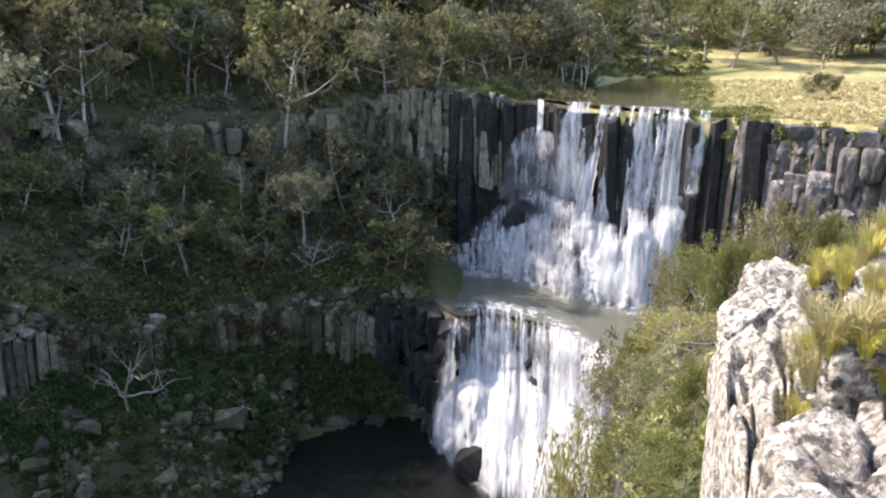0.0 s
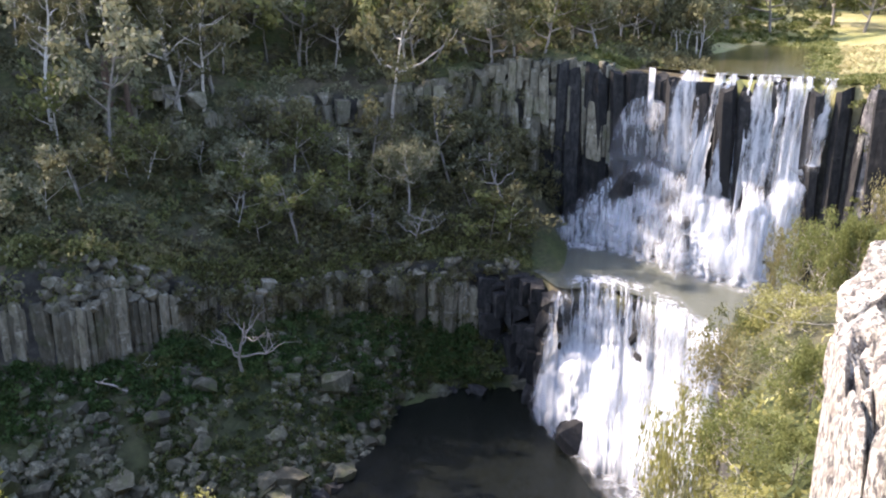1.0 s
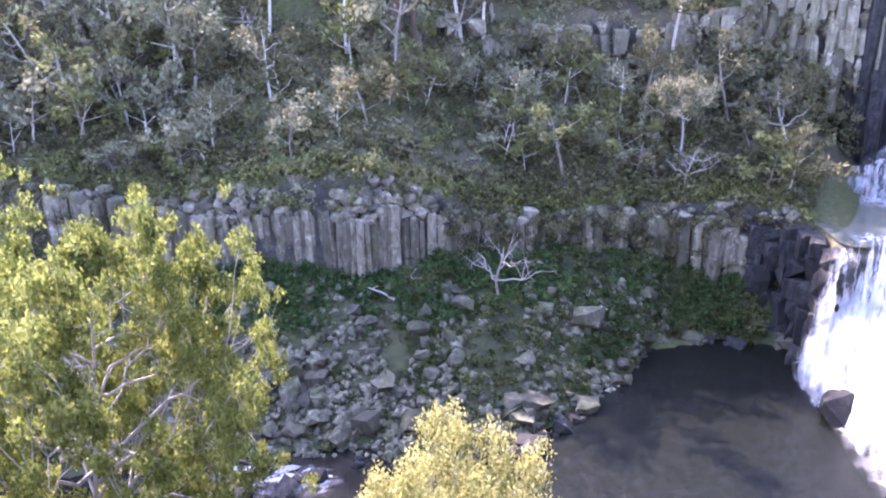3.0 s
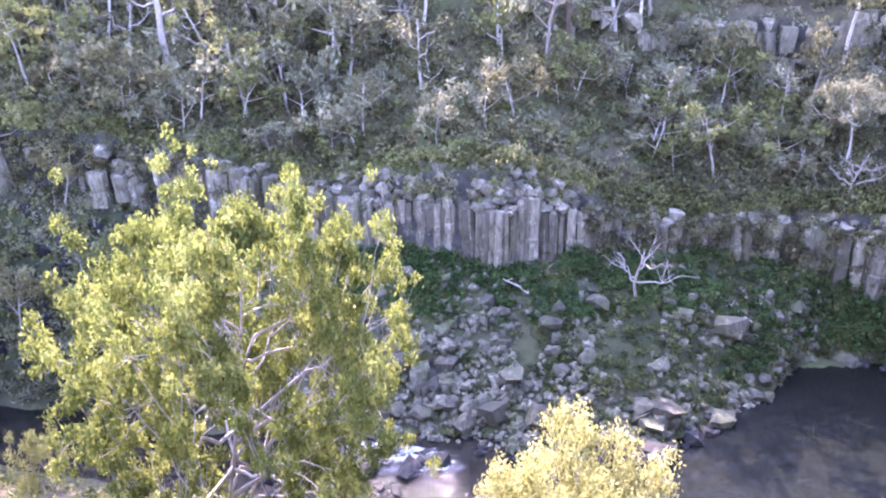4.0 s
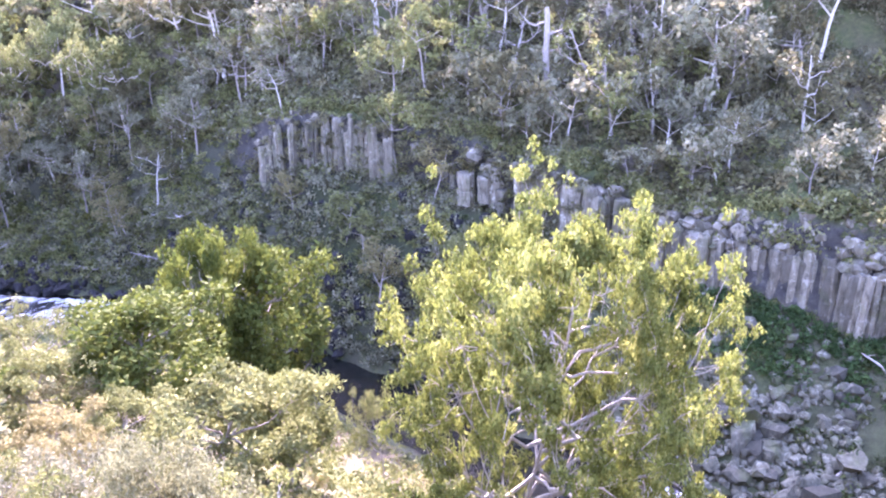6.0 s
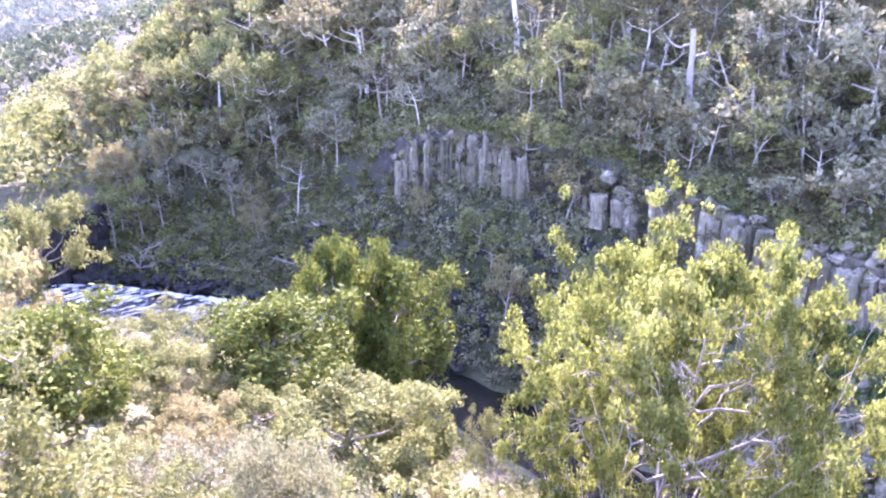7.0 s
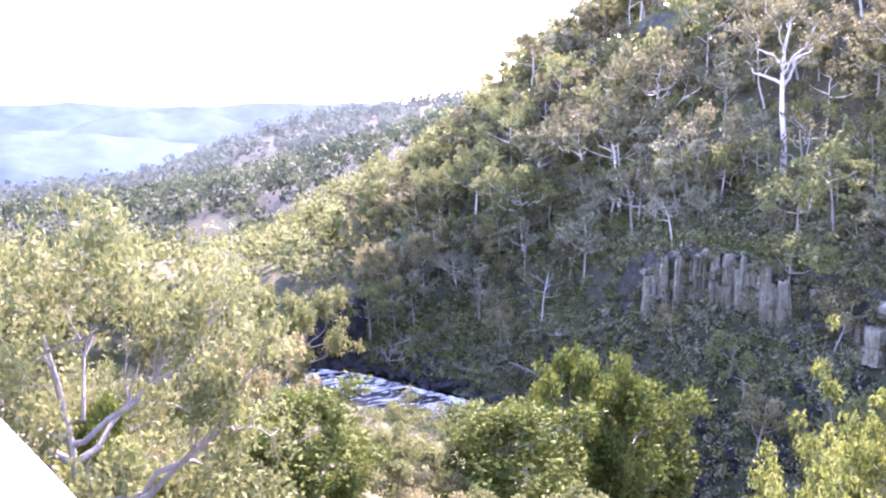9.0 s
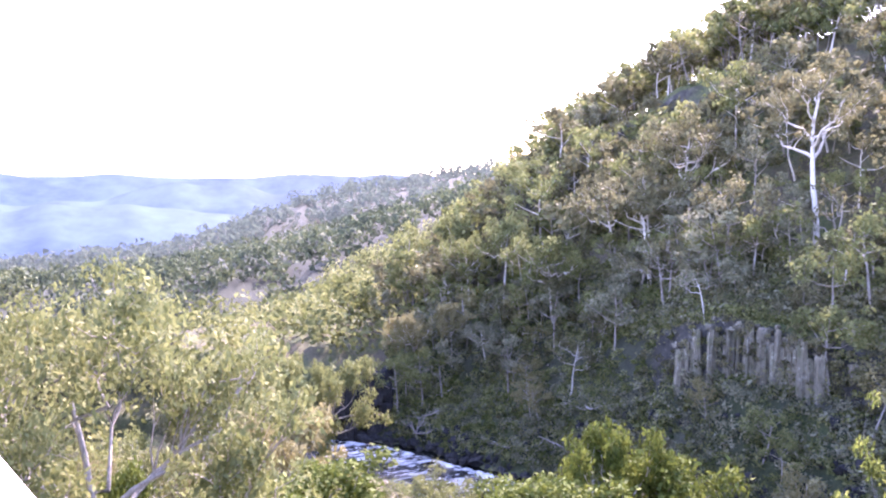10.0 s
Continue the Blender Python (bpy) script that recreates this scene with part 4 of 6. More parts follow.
foam_patch("foam", -19.5, -8.5, lambda a: rim(a) - 9.5, lambda a: rim(a) - 3.0, lambda a: 0 * a + 15.0, "white foam spreading at the foot of the upper fall")
foam_patch("foam", -10, -0.5, lambda a: rim(a) - 10.8, lambda a: rim(a) - 7.4, lambda a: 0 * a + 15.0, "thin foam along the shaded foot of the cascade")
foam_patch("foam", -12.8, 0.5, lambda a: far_shore(a) - 6.5, lambda a: far_shore(a) + 0.4, lambda a: 0 * a + 4.0, "white foam at the foot of the lower fall")
foam_patch("foam", -13.5, -1, lambda a: cliff_top(a) + 4.5, lambda a: cliff_top(a) + 0.9, lambda a: 0 * a + 15.0, "broken white water above the lower lip")
foam_patch("foam", 36, 52, lambda a: far_shore(a) - 6, lambda a: far_shore(a) - 2.2, lambda a: water_level(a) + 0.1, "white water of the rapids between boulders", RAPID)
foam_patch("foam", 80, 104, lambda a: near_bank(a) + 0, lambda a: far_shore(a) - 3.5, lambda a: water_level(a) + 0.15, "white rapids where the river leaves the gorge", RAPID)


# ---- plants ----
def leaf_cards(centres, size, r, long=2.2, droop=0.3):
    """Small pointed leaves, each a bent quad, scattered at the centres."""
    n = len(centres)
    d = r.normal(size=(n, 3))
    d[:, 2] -= droop
    d /= np.linalg.norm(d, axis=1)[:, None]
    e = np.cross(d, r.normal(size=(n, 3)))
    e /= np.linalg.norm(e, axis=1)[:, None] + 1e-9
    s = size * r.uniform(0.6, 1.4, n)[:, None]
    v = np.stack([centres - d * s * long * 0.5, centres + e * s * 0.5, centres + d * s * long * 0.5, centres - e * s * 0.5], 1)
    return v.reshape(-1, 3), np.arange(4 * n).reshape(-1, 4)


def tube(points, radii, sides=6):
    """A tapered tube through points."""
    pts = np.array(points, float)
    n = len(pts)
    tan = np.gradient(pts, axis=0)
    tan /= np.linalg.norm(tan, axis=1)[:, None] + 1e-9
    ref = np.array([0.31, 0.95, 0.05])
    b = np.cross(tan, ref)
    b /= np.linalg.norm(b, axis=1)[:, None] + 1e-9
    c = np.cross(tan, b)
    ang = np.linspace(0, 2 * np.pi, sides, endpoint=False)
    ring = (b[:, None, :] * np.cos(ang)[None, :, None] + c[:, None, :] * np.sin(ang)[None, :, None]) * np.array(radii)[:, None, None]
    v = (pts[:, None, :] + ring).transpose(1, 0, 2).reshape(-1, 3)
    return v, grid_faces(sides, n, wrap=True)


def branch_line(start, way, length, r, n=6, wander=0.18, lift=0.1):
    pts = [np.array(start, float)]
    d = np.array(way, float)
    d /= np.linalg.norm(d)
    for _ in range(n - 1):
        d = d + r.normal(size=3) * wander + np.array((0, 0, lift))
        d /= np.linalg.norm(d)
        pts.append(pts[-1] + d * length / (n - 1))
    return np.array(pts), d


def joined(pieces):
    vs, fs, k = [], [], 0
    for v, f in pieces:
        vs.append(v), fs.append(np.asarray(f) + k)
        k += len(v)
    return np.concatenate(vs), np.concatenate(fs)


def tree_arrays(seed, height=12.0, spread=5.0, fork=0.4, limbs=6, twigs=4, leaves=1500, leaf=0.25, clump=1.1, trunk=0.22, lean=0.1, bare=0.0, flat=0.65, sides=6, level=1, thin=False, core=0.78, even=False):
    """Trunk-and-limbs mesh and crown mesh of a eucalypt-like tree whose foot is at the origin."""
    r = np.random.default_rng(seed)
    wood, tips = [], []
    stem, d = branch_line((0, 0, -0.4), (r.uniform(-lean, lean), r.uniform(-lean, lean), 1), height * 0.82, r, 9, 0.09, 0.06)
    wood.append(tube(stem, np.linspace(trunk, trunk * 0.28, 9), sides))
    tips.append((stem[-1], clump))
    heart = stem[0] + (stem[-1] - stem[0]) * core + np.array((0, 0, 0.02 * height))
    deep = height * (0.96 - fork) * 0.42
    for i in range(limbs):
        up = 1 - (1.72 if even else 1.55) * (i + 0.5) / limbs
        ang = i * 2.4 + r.uniform(-0.4, 0.4)
        ring = math.sqrt(max(0.0, 1 - (abs(up) ** 4 if even else up * up)))
        goal = heart + np.array((math.cos(ang) * ring * spread, math.sin(ang) * ring * spread, up * deep)) * (r.uniform(0.88, 1.04) if even else r.uniform(0.72, 1.12))
        f = min(0.95, max(fork, fork + (0.9 - fork) * (0.5 + 0.5 * up) + r.uniform(-0.12, 0.05)))
        k = f * 8
        p = stem[int(k)] + (stem[min(int(k) + 1, 8)] - stem[int(k)]) * (k - int(k))
        bend = (p + goal) / 2 + np.array((0, 0, -0.10 * spread)) + r.normal(size=3) * 0.07 * spread
        q = np.linspace(0, 1, 7)[:, None]
        limb = (1 - q) ** 2 * p + 2 * q * (1 - q) * bend + q * q * goal
        limb[1:-1] += r.normal(size=(5, 3)) * 0.035 * spread
        dd = limb[-1] - limb[-2]
        dd /= np.linalg.norm(dd) + 1e-9
        ln = np.linalg.norm(goal - p)
        rad = trunk * (1 - f) * 0.75 + trunk * 0.16
        wood.append(tube(limb[::3] if thin else limb, np.linspace(rad, rad * 0.3, 3 if thin else 7), max(3 if thin else 4, sides - 1)))
        tips.append((limb[-1], clump))
        for j in range(twigs):
            q = limb[r.integers(3, 7)]
            way = dd + r.normal(size=3) * 0.7 + np.array((0, 0, 0.35))
            tw, _ = branch_line(q, way, ln * r.uniform(0.25, 0.5), r, 5, 0.25, 0.05)
            if not thin or (j == 0 and sides > 3):
                wood.append(tube(tw, np.linspace(rad * 0.4, rad * 0.1, 5), 3 if thin else 4))
            if r.random() > bare:
                tips.append((tw[-1], clump * r.uniform(0.6, 1.05)))
            if level > 1:
                for _ in range(3):
                    t2, _ = branch_line(tw[r.integers(1, 5)], way + r.normal(size=3) * 0.9, ln * 0.2, r, 4, 0.3, 0.08)
                    wood.append(tube(t2, np.linspace(rad * 0.16, rad * 0.05, 4), 3))
                    if r.random() > bare:
                        tips.append((t2[-1], clump * r.uniform(0.4, 0.75)))
    wv, wf = joined(wood)
    weight = np.array([c ** 2 for _, c in tips])
    pick = r.choice(len(tips), leaves, p=weight / weight.sum())
    cen = np.array([t[0] for t in tips])[pick]
    cl = np.array([t[1] for t in tips])[pick][:, None]
    g = r.normal(size=(leaves, 3))
    g /= np.linalg.norm(g, axis=1)[:, None]
    g *= (r.random((leaves, 1)) ** 0.45)
    cen = cen + g * cl * np.array((1, 1, flat))
    # each tuft of foliage is drawn together in small bunches
    bunch = r.normal(size=(leaves // 9 + 1, 3)) * 0.10 * clump
    cen = cen + np.repeat(bunch, 9, 0)[:leaves]
    lv, lf = leaf_cards(cen, leaf, r)
    return wv, wf, lv, lf


def tree_meshes(*given, **named):
    wv, wf, lv, lf = tree_arrays(*given, **named)
    return np_mesh("wood", wv, wf), np_mesh("crown", lv, lf, smooth=False)


def place_tree(kind, meshes, bark, leafmat, m, label, category="tree", group=""):
    base = new(kind)
    base.matrix_basis = m
    tagged(base, label, category, group)
    for nm, me, mt in (("trunk", meshes[0], bark), ("crown", meshes[1], leafmat)):
        ob = put(nm, me, mt, base)
        ob.material_slots[0].link = "OBJECT"
        ob.material_slots[0].material = mt
    return base


def stand(a, r, scale=1.0, turn=0.0, tall=1.0, z=None, tip=0.0):
    z = land(a, r) if z is None else z
    return Matrix.LocRotScale(at(a, r, z), Euler((radians(tip), radians(tip * 0.4), turn)), (scale, scale, scale * tall))


def fit_tree(kind, meshes, bark, leafmat, a, r, top, half, label, category="tree", turn=None):
    """Plants a tree on the ground so that its crown reaches a height and a half-width."""
    co = np.empty(len(meshes[1].vertices) * 3, np.float32)
    meshes[1].vertices.foreach_get("co", co)
    co = co.reshape(-1, 3)
    s = half / np.percentile(np.abs(co[:, :2]), 97)
    z = land(a, r)
    tall = (top - z) / (np.percentile(co[:, 2], 99.7) * s)
    return place_tree(kind, meshes, bark, leafmat, stand(a, r, s, radians(a) * 3 if turn is None else turn, tall, z), label, category)


FOREST = [tree_meshes(40 + s, 13, 4.4, 0.42, 6, 4, 1050, 0.26, 1.4, 0.2, 0.12, thin=True, sides=5) for s in range(8)]
SCRUB = [tree_meshes(70 + s, 5.5, 2.4, 0.2, 5, 3, 450, 0.23, 0.9, 0.09, 0.25, flat=0.8, sides=4, thin=True) for s in range(5)]
MASSED = [tree_arrays(90 + s, 11, 4.2, 0.3, 6, 2, 430, 0.44, 1.45, 0.17, 0.12, sides=3, thin=True) for s in range(6)]


ROUNDED = [tree_arrays(190 + s, 10, 4.8, 0.16, 7, 2, 420, 0.5, 1.9, 0.2, 0.2, sides=3, thin=True, core=0.66) for s in range(5)]
ROUND = [tree_meshes(150 + s, 10.5, 4.8, 0.2, 9, 4, 1900, 0.27, 1.5, 0.24, 0.25, thin=True, sides=5, core=0.66) for s in range(5)]


def massed_trees(name, count, pick, material, bark, label, seed, low=0.7, high=1.2, kinds=MASSED):
    """Trees of a wood that nobody could count: one body of crowns and one of stems."""
    r = np.random.default_rng(seed)
    stems, crowns, tone = [], [], []
    for _ in range(count):
        a, rr = pick(r)
        wv, wf, lv, lf = kinds[r.integers(len(kinds))]
        s, t = r.uniform(low, high), r.uniform(0, 6.28)
        turn = np.array(((math.cos(t), -math.sin(t), 0), (math.sin(t), math.cos(t), 0), (0, 0, 1)))
        p = np.array(at(a, rr, land(a, rr)))
        stems.append((wv @ turn.T * s + p, wf))
        crowns.append((lv @ turn.T * s + p, lf))
        tone.append(np.full(len(lv), r.uniform(-1, 1)))
    v, f = joined(crowns)
    tagged(put(name, np_mesh(name, v, f, {"tone": np.concatenate(tone)}, False), material), label, "forest", kind="stuff")
    v, f = joined(stems)
    tagged(put(name + "_stems", np_mesh(name + "_stems", v, f), bark), "pale stems of the " + label, "forest", kind="stuff")


def in_forest(r):
    a = r.uniform(-5, 98)
    return a, float(rim(a)) + (14 if a < 9 else 1) + 75 * r.random()


def spur_back(r):
    a = r.uniform(62, 100)
    return a, 150 + 70 * r.random()


def behind_falls(r):
    a = r.uniform(-10, 14)
    return a, 100 + 75 * r.random()


def upland(r):
    a = r.uniform(-40, -4)
    return a, (192 if -18 < a < -8 else 168) + 100 * r.random()


massed_trees("rim_wood", 140, behind_falls, LEAF_DARK, BARK_WHITE, "gum wood on the slope behind the rim", 34, 0.45, 0.8)
massed_trees("upland_wood", 150, upland, LEAF_GREY, BARK_GREY, "sunlit gum wood behind the river flat", 35, 0.9, 1.4, ROUNDED)
massed_trees("hillside_wood", 330, in_forest, LEAF_DARK, BARK_WHITE, "dark olive gum wood covering the hillside", 31)
massed_trees("hillside_growth", 200, in_forest, LEAF_OLIVE, BARK_GREY, "olive gum growth on the hillside", 32)
massed_trees("spur_wood", 180, spur_back, LEAF_OLIVE, BARK_GREY, "sunlit gum wood along the crest of the spur", 33)


def hillside_trees():
    r = np.random.default_rng(5)
    mats = [LEAF_DARK, LEAF_OLIVE, LEAF_GREY, LEAF_GREY, LEAF_DARK]
    for n in range(160):
        a = r.uniform(-4, 97)
        rr = (float(rim(a)) + 12 if a < 9 else float(cliff_top(a)) + 7) + 62 * r.random() ** 1.1
        s = r.uniform(0.65, 1.25)
        m = stand(a, rr, s, r.uniform(0, 6.3), r.uniform(0.9, 1.3), tip=r.uniform(-5, 5))
        pale = r.random() < 0.65
        lm = LEAF_OLIVE if a > 84 and r.random() < 0.7 else mats[r.integers(len(mats))]
        place_tree("gum_tree", FOREST[r.integers(len(FOREST))], BARK_WHITE if pale else BARK_GREY, lm, m,
                   "pale-trunked gum tree on the steep forested hillside" if pale else "grey-trunked gum tree on the steep forested hillside", group="trees on the hillside")
    for i in range(48):
        a = r.uniform(58, 96.5)
        lo, hi = float(far_shore(a)) + 2.5, float(rim_foot(a)) + 2
        m = stand(a, lo + (hi - lo) * r.random(), r.uniform(0.4, 0.85), r.uniform(0, 6.3), r.uniform(0.9, 1.2), tip=r.uniform(-8, 8))
        place_tree("gum_tree", FOREST[r.integers(len(FOREST))], BARK_PALE, (LEAF_OLIVE, LEAF_GREY, LEAF_TAN, LEAF_OLIVE)[i % 4], m,
                   "pale-stemmed gum tree on the far river bank", group="trees on the far bank")
    for i in range(150):
        a = r.uniform(2, 96)
        f = r.random()
        rr = float(cliff_top(a)) + 1.0 + (float(rim_foot(a)) - float(cliff_top(a))) * f
        m = stand(a, rr, r.uniform(0.6, 1.35), r.uniform(0, 6.3), r.uniform(0.8, 1.2), tip=r.uniform(-10, 10))
        place_tree("small_gum", SCRUB[r.integers(len(SCRUB))], BARK_WHITE if r.random() < 0.5 else BARK_GREY, mats[r.integers(len(mats))], m,
                   "small scrubby tree on the bench above the cliff", group="scrub on the bench")
    for i in range(80):
        a = r.uniform(-40, -5)
        rr = r.uniform(146, 205) if a < -9 else r.uniform(118, 175)
        if -17.5 < a < -8 and rr < 182 and i % 4:
            rr = r.uniform(182, 215)
        m = stand(a, rr, r.uniform(0.75, 1.35), r.uniform(0, 6.3), r.uniform(0.9, 1.1), tip=r.uniform(-6, 6))
        place_tree("spreading_gum", ROUND[r.integers(len(ROUND))], BARK_PALE, (LEAF_OLIVE, LEAF_GREY, LEAF_GREY)[r.integers(3)], m,
                   "sunlit grey-green gum tree on the slope behind the river", group="trees above the falls")


hillside_trees()


def lip_trees():
    """Dark gums that lean over the rim beside the spout and keep the sun off it."""
    for i, (a, rr, s) in enumerate(((-3.2, 95, 0.75), (-1.5, 97, 0.8), (0.4, 93.5, 0.75), (2.4, 92.5, 0.85), (4.0, 91.5, 0.85), (5.6, 91, 0.75), (-4.8, 103, 0.75), (-6.6, 112, 1.0), (7.4, 95, 0.5))):
        place_tree("gum_tree", ROUND[i % 5], BARK_PALE, (LEAF_DARK, LEAF_GREY, LEAF_OLIVE)[i % 3], stand(a, rr, s, 1.3 * i, 1.1, tip=4 - i),
                   "dark olive gum tree crowding the rim beside the falls", group="trees on the rim")


lip_trees()


def near_trees():
    big = tree_meshes(17, 19, 8.4, 0.14, 40, 6, 105000, 0.11, 0.86, 0.19, 0.04, 0.03, 0.6, 8, 2, core=0.6, even=True)
    fit_tree("gum_tree", big, BARK_PALE, LEAF_GUM, 57.6, 30, 31.5, 6.9, "large sunlit yellow-green gum tree with pale forked limbs", turn=2.2)
    gold = tree_meshes(14, 9.0, 2.5, 0.5, 15, 6, 30000, 0.065, 0.75, 0.13, 0.06, 0.0, 0.8, 6, 2, core=0.9)
    fit_tree("wattle", gold, BARK_GREY, LEAF_GOLD, 31.4, 14, 30.3, 2.3, "golden sunlit shrubby tree just under the lookout", "shrub")
    fit_tree("wattle", gold, BARK_GREY, LEAF_PALE, 85.3, 16, 29.6, 2.2, "pale cream-leaved shrubby tree under the lookout", "shrub")
    left = tree_meshes(23, 14, 7.0, 0.25, 14, 6, 24000, 0.115, 1.15, 0.30, 0.2, 0.2, 0.75, 8, 2)
    fit_tree("gum_tree", left, BARK_PALE, LEAF_OLIVE, 116.5, 27, 36.8, 6.6, "spreading olive gum tree with twisted white limbs and sparse leaves", turn=1.0)
    bushy = tree_meshes(31, 11, 3.6, 0.03, 18, 5, 12000, 0.17, 1.2, 0.2, 0.05, 0, 0.8, 6, 1, core=0.58)
    wide = tree_meshes(32, 11, 4.6, 0.2, 12, 5, 9000, 0.18, 1.3, 0.2, 0.1, 0.05, 0.6, 6, 1, core=0.7)
    sparse = tree_meshes(33, 11, 4.4, 0.25, 9, 6, 5000, 0.15, 1.1, 0.18, 0.1, 0.3, 0.7, 6, 2)
    bush = tree_meshes(34, 4.5, 2.4, 0.1, 11, 5, 8000, 0.08, 0.7, 0.07, 0.2, 0.1, 0.8, 5, 2, core=0.62)
    twiggy = tree_meshes(35, 4.5, 2.6, 0.05, 14, 6, 4200, 0.075, 0.6, 0.06, 0.2, 0.25, 0.8, 5, 2, core=0.6)
    for a, rr, top, half, me, bark, leafmat, text in (
            (100.3, 45, 22.9, 4.9, bushy, BARK_GREY, LEAF_GREEN, "dense dark green bushy tree on the near slope"),
            (85.0, 50, 19.7, 5.3, bushy, BARK_GREY, LEAF_GREEN, "bright green rounded tree by the river"),
            (82.1, 62, 20.7, 4.7, wide, BARK_WHITE, LEAF_GREEN, "tall green tree at the river's edge"),
            (77.0, 60, 18.5, 5.3, bushy, BARK_GREY, LEAF_GREEN, "green rounded tree beside the dark river"),
            (82.3, 38, 20.4, 5.0, wide, BARK_GREY, LEAF_OLIVE, "olive spreading tree on the near slope"),
            (76.2, 40, 18.0, 3.0, bushy, BARK_GREY, LEAF_YELLOW, "low yellow-green tree behind the large gum"),
            (92.7, 64, 15.6, 5.1, sparse, BARK_PALE, LEAF_OLIVE, "sparse grey gum in front of the rapids"),
            (106.6, 58, 22.2, 5.4, wide, BARK_GREY, LEAF_TAN, "broad tan-leaved gum on the lower slope"),
            (90.7, 34, 21.2, 1.9, sparse, BARK_GREY, LEAF_TAN, "dry olive-brown tree on the near slope"),
            (97.3, 33, 21.8, 2.4, sparse, BARK_GREY, LEAF_OLIVE, "thin olive tree on the near slope"),
            (114.8, 38, 26.6, 1.9, bushy, BARK_GREY, LEAF_GREEN, "dark green tree behind the twisted gum"),
            (108.7, 48, 22.5, 4.0, sparse, BARK_WHITE, LEAF_YELLOW, "sparse yellow-green gum with white branches"),
            (112.8, 34, 25.0, 2.9, sparse, BARK_WHITE, LEAF_GREY, "pale thinly leaved gum on the near slope"),
            (111.2, 75, 22.9, 6.5, wide, BARK_WHITE, LEAF_PALE, "pale sunlit gum on the valley side"),
            (102.3, 105, 15.0, 6.9, wide, BARK_GREY, LEAF_OLIVE, "olive gum on the river flat"),
            (107.0, 95, 17.8, 6.2, wide, BARK_GREY, LEAF_OLIVE, "rounded olive gum beside the dark gully"),
            (94.5, 52, 16.8, 3.8, wide, BARK_PALE, LEAF_OLIVE, "olive gum on the slope before the rapids"),
            (91.0, 50, 16.0, 3.2, sparse, BARK_PALE, LEAF_TAN, "thin tan gum on the slope before the rapids"),
            (97.8, 54, 17.0, 3.2, wide, BARK_PALE, LEAF_OLIVE, "olive gum on the slope before the rapids"),
            (89.2, 43, 17.6, 3.0, wide, BARK_PALE, LEAF_OLIVE, "low olive gum on the near slope"),
            (94.2, 41, 18.4, 3.0, wide, BARK_GREY, LEAF_TAN, "low tan gum on the near slope"),
            (68.5, 46, 13.8, 1.9, sparse, BARK_GREY, LEAF_OLIVE, "thin olive tree above the river boulders"),
            (-19.4, 26, 33.7, 1.5, twiggy, BARK_WHITE, LEAF_YELLOW, "olive bush at the foot of the rock edge"),
            (-17.4, 30, 32.6, 1.3, twiggy, BARK_WHITE, LEAF_TAN, "dry olive bush behind the cliff-edge boulder"),
            (-23.4, 28, 34.9, 1.5, twiggy, BARK_WHITE, LEAF_TAN, "small twiggy bush behind the grassy rock"),
            (-20.9, 25, 34.2, 1.1, bush, BARK_GREY, LEAF_YELLOW, "rounded olive bush behind the rock edge"),
            (-26.7, 27, 34.9, 1.0, bush, BARK_GREY, LEAF_OLIVE, "low green bush behind the grassy rock"),
            (-17.6, 22, 32.6, 1.4, twiggy, BARK_WHITE, LEAF_GOLD, "olive bush with pale twigs below the rock edge"),
            (-14.2, 20, 32.0, 1.4, twiggy, BARK_WHITE, LEAF_TAN, "dry golden bush below the rock edge"),
            (-17.4, 17, 33.0, 1.2, twiggy, BARK_WHITE, LEAF_PALE, "olive bush hanging over the drop"),
            (-19.4, 15, 34.0, 0.9, bush, BARK_GREY, LEAF_YELLOW, "green bush pressed against the rock edge"),
            (-11.6, 18, 31.1, 1.3, twiggy, BARK_WHITE, LEAF_GOLD, "dry bush with bare twigs at the drop"),
            (-15.2, 14, 33.0, 1.1, twiggy, BARK_WHITE, LEAF_YELLOW, "green-gold bush low on the cliff edge"),
            (-12.3, 13.5, 31.5, 1.0, twiggy, BARK_WHITE, LEAF_PALE, "pale twiggy bush over the drop"),
            (-16.8, 11.5, 32.7, 0.9, twiggy, BARK_WHITE, LEAF_GOLD, "dry tan bush under the fissured rock"),
            (-19.0, 12.5, 33.5, 0.8, bush, BARK_GREY, LEAF_YELLOW, "green bush growing under the fissured rock"),
            (-25.0, 98, 36.6, 2.2, bush, BARK_GREY, LEAF_DARK, "dark rounded shrub on the dry river flat"),
            (-14.9, 54, 20.1, 2.4, bush, BARK_GREY, LEAF_OLIVE, "olive bush on the bank of the ledge pool"),
            (-17.5, 58, 20.3, 2.6, bush, BARK_GREY, LEAF_DARK, "dark bush on the bank of the ledge pool")):
        fit_tree("bush" if me in (bush, twiggy) else "gum_tree", me, bark, leafmat, a, rr, top, half, text, "bush" if me in (bush, twiggy) else "tree")


near_trees()


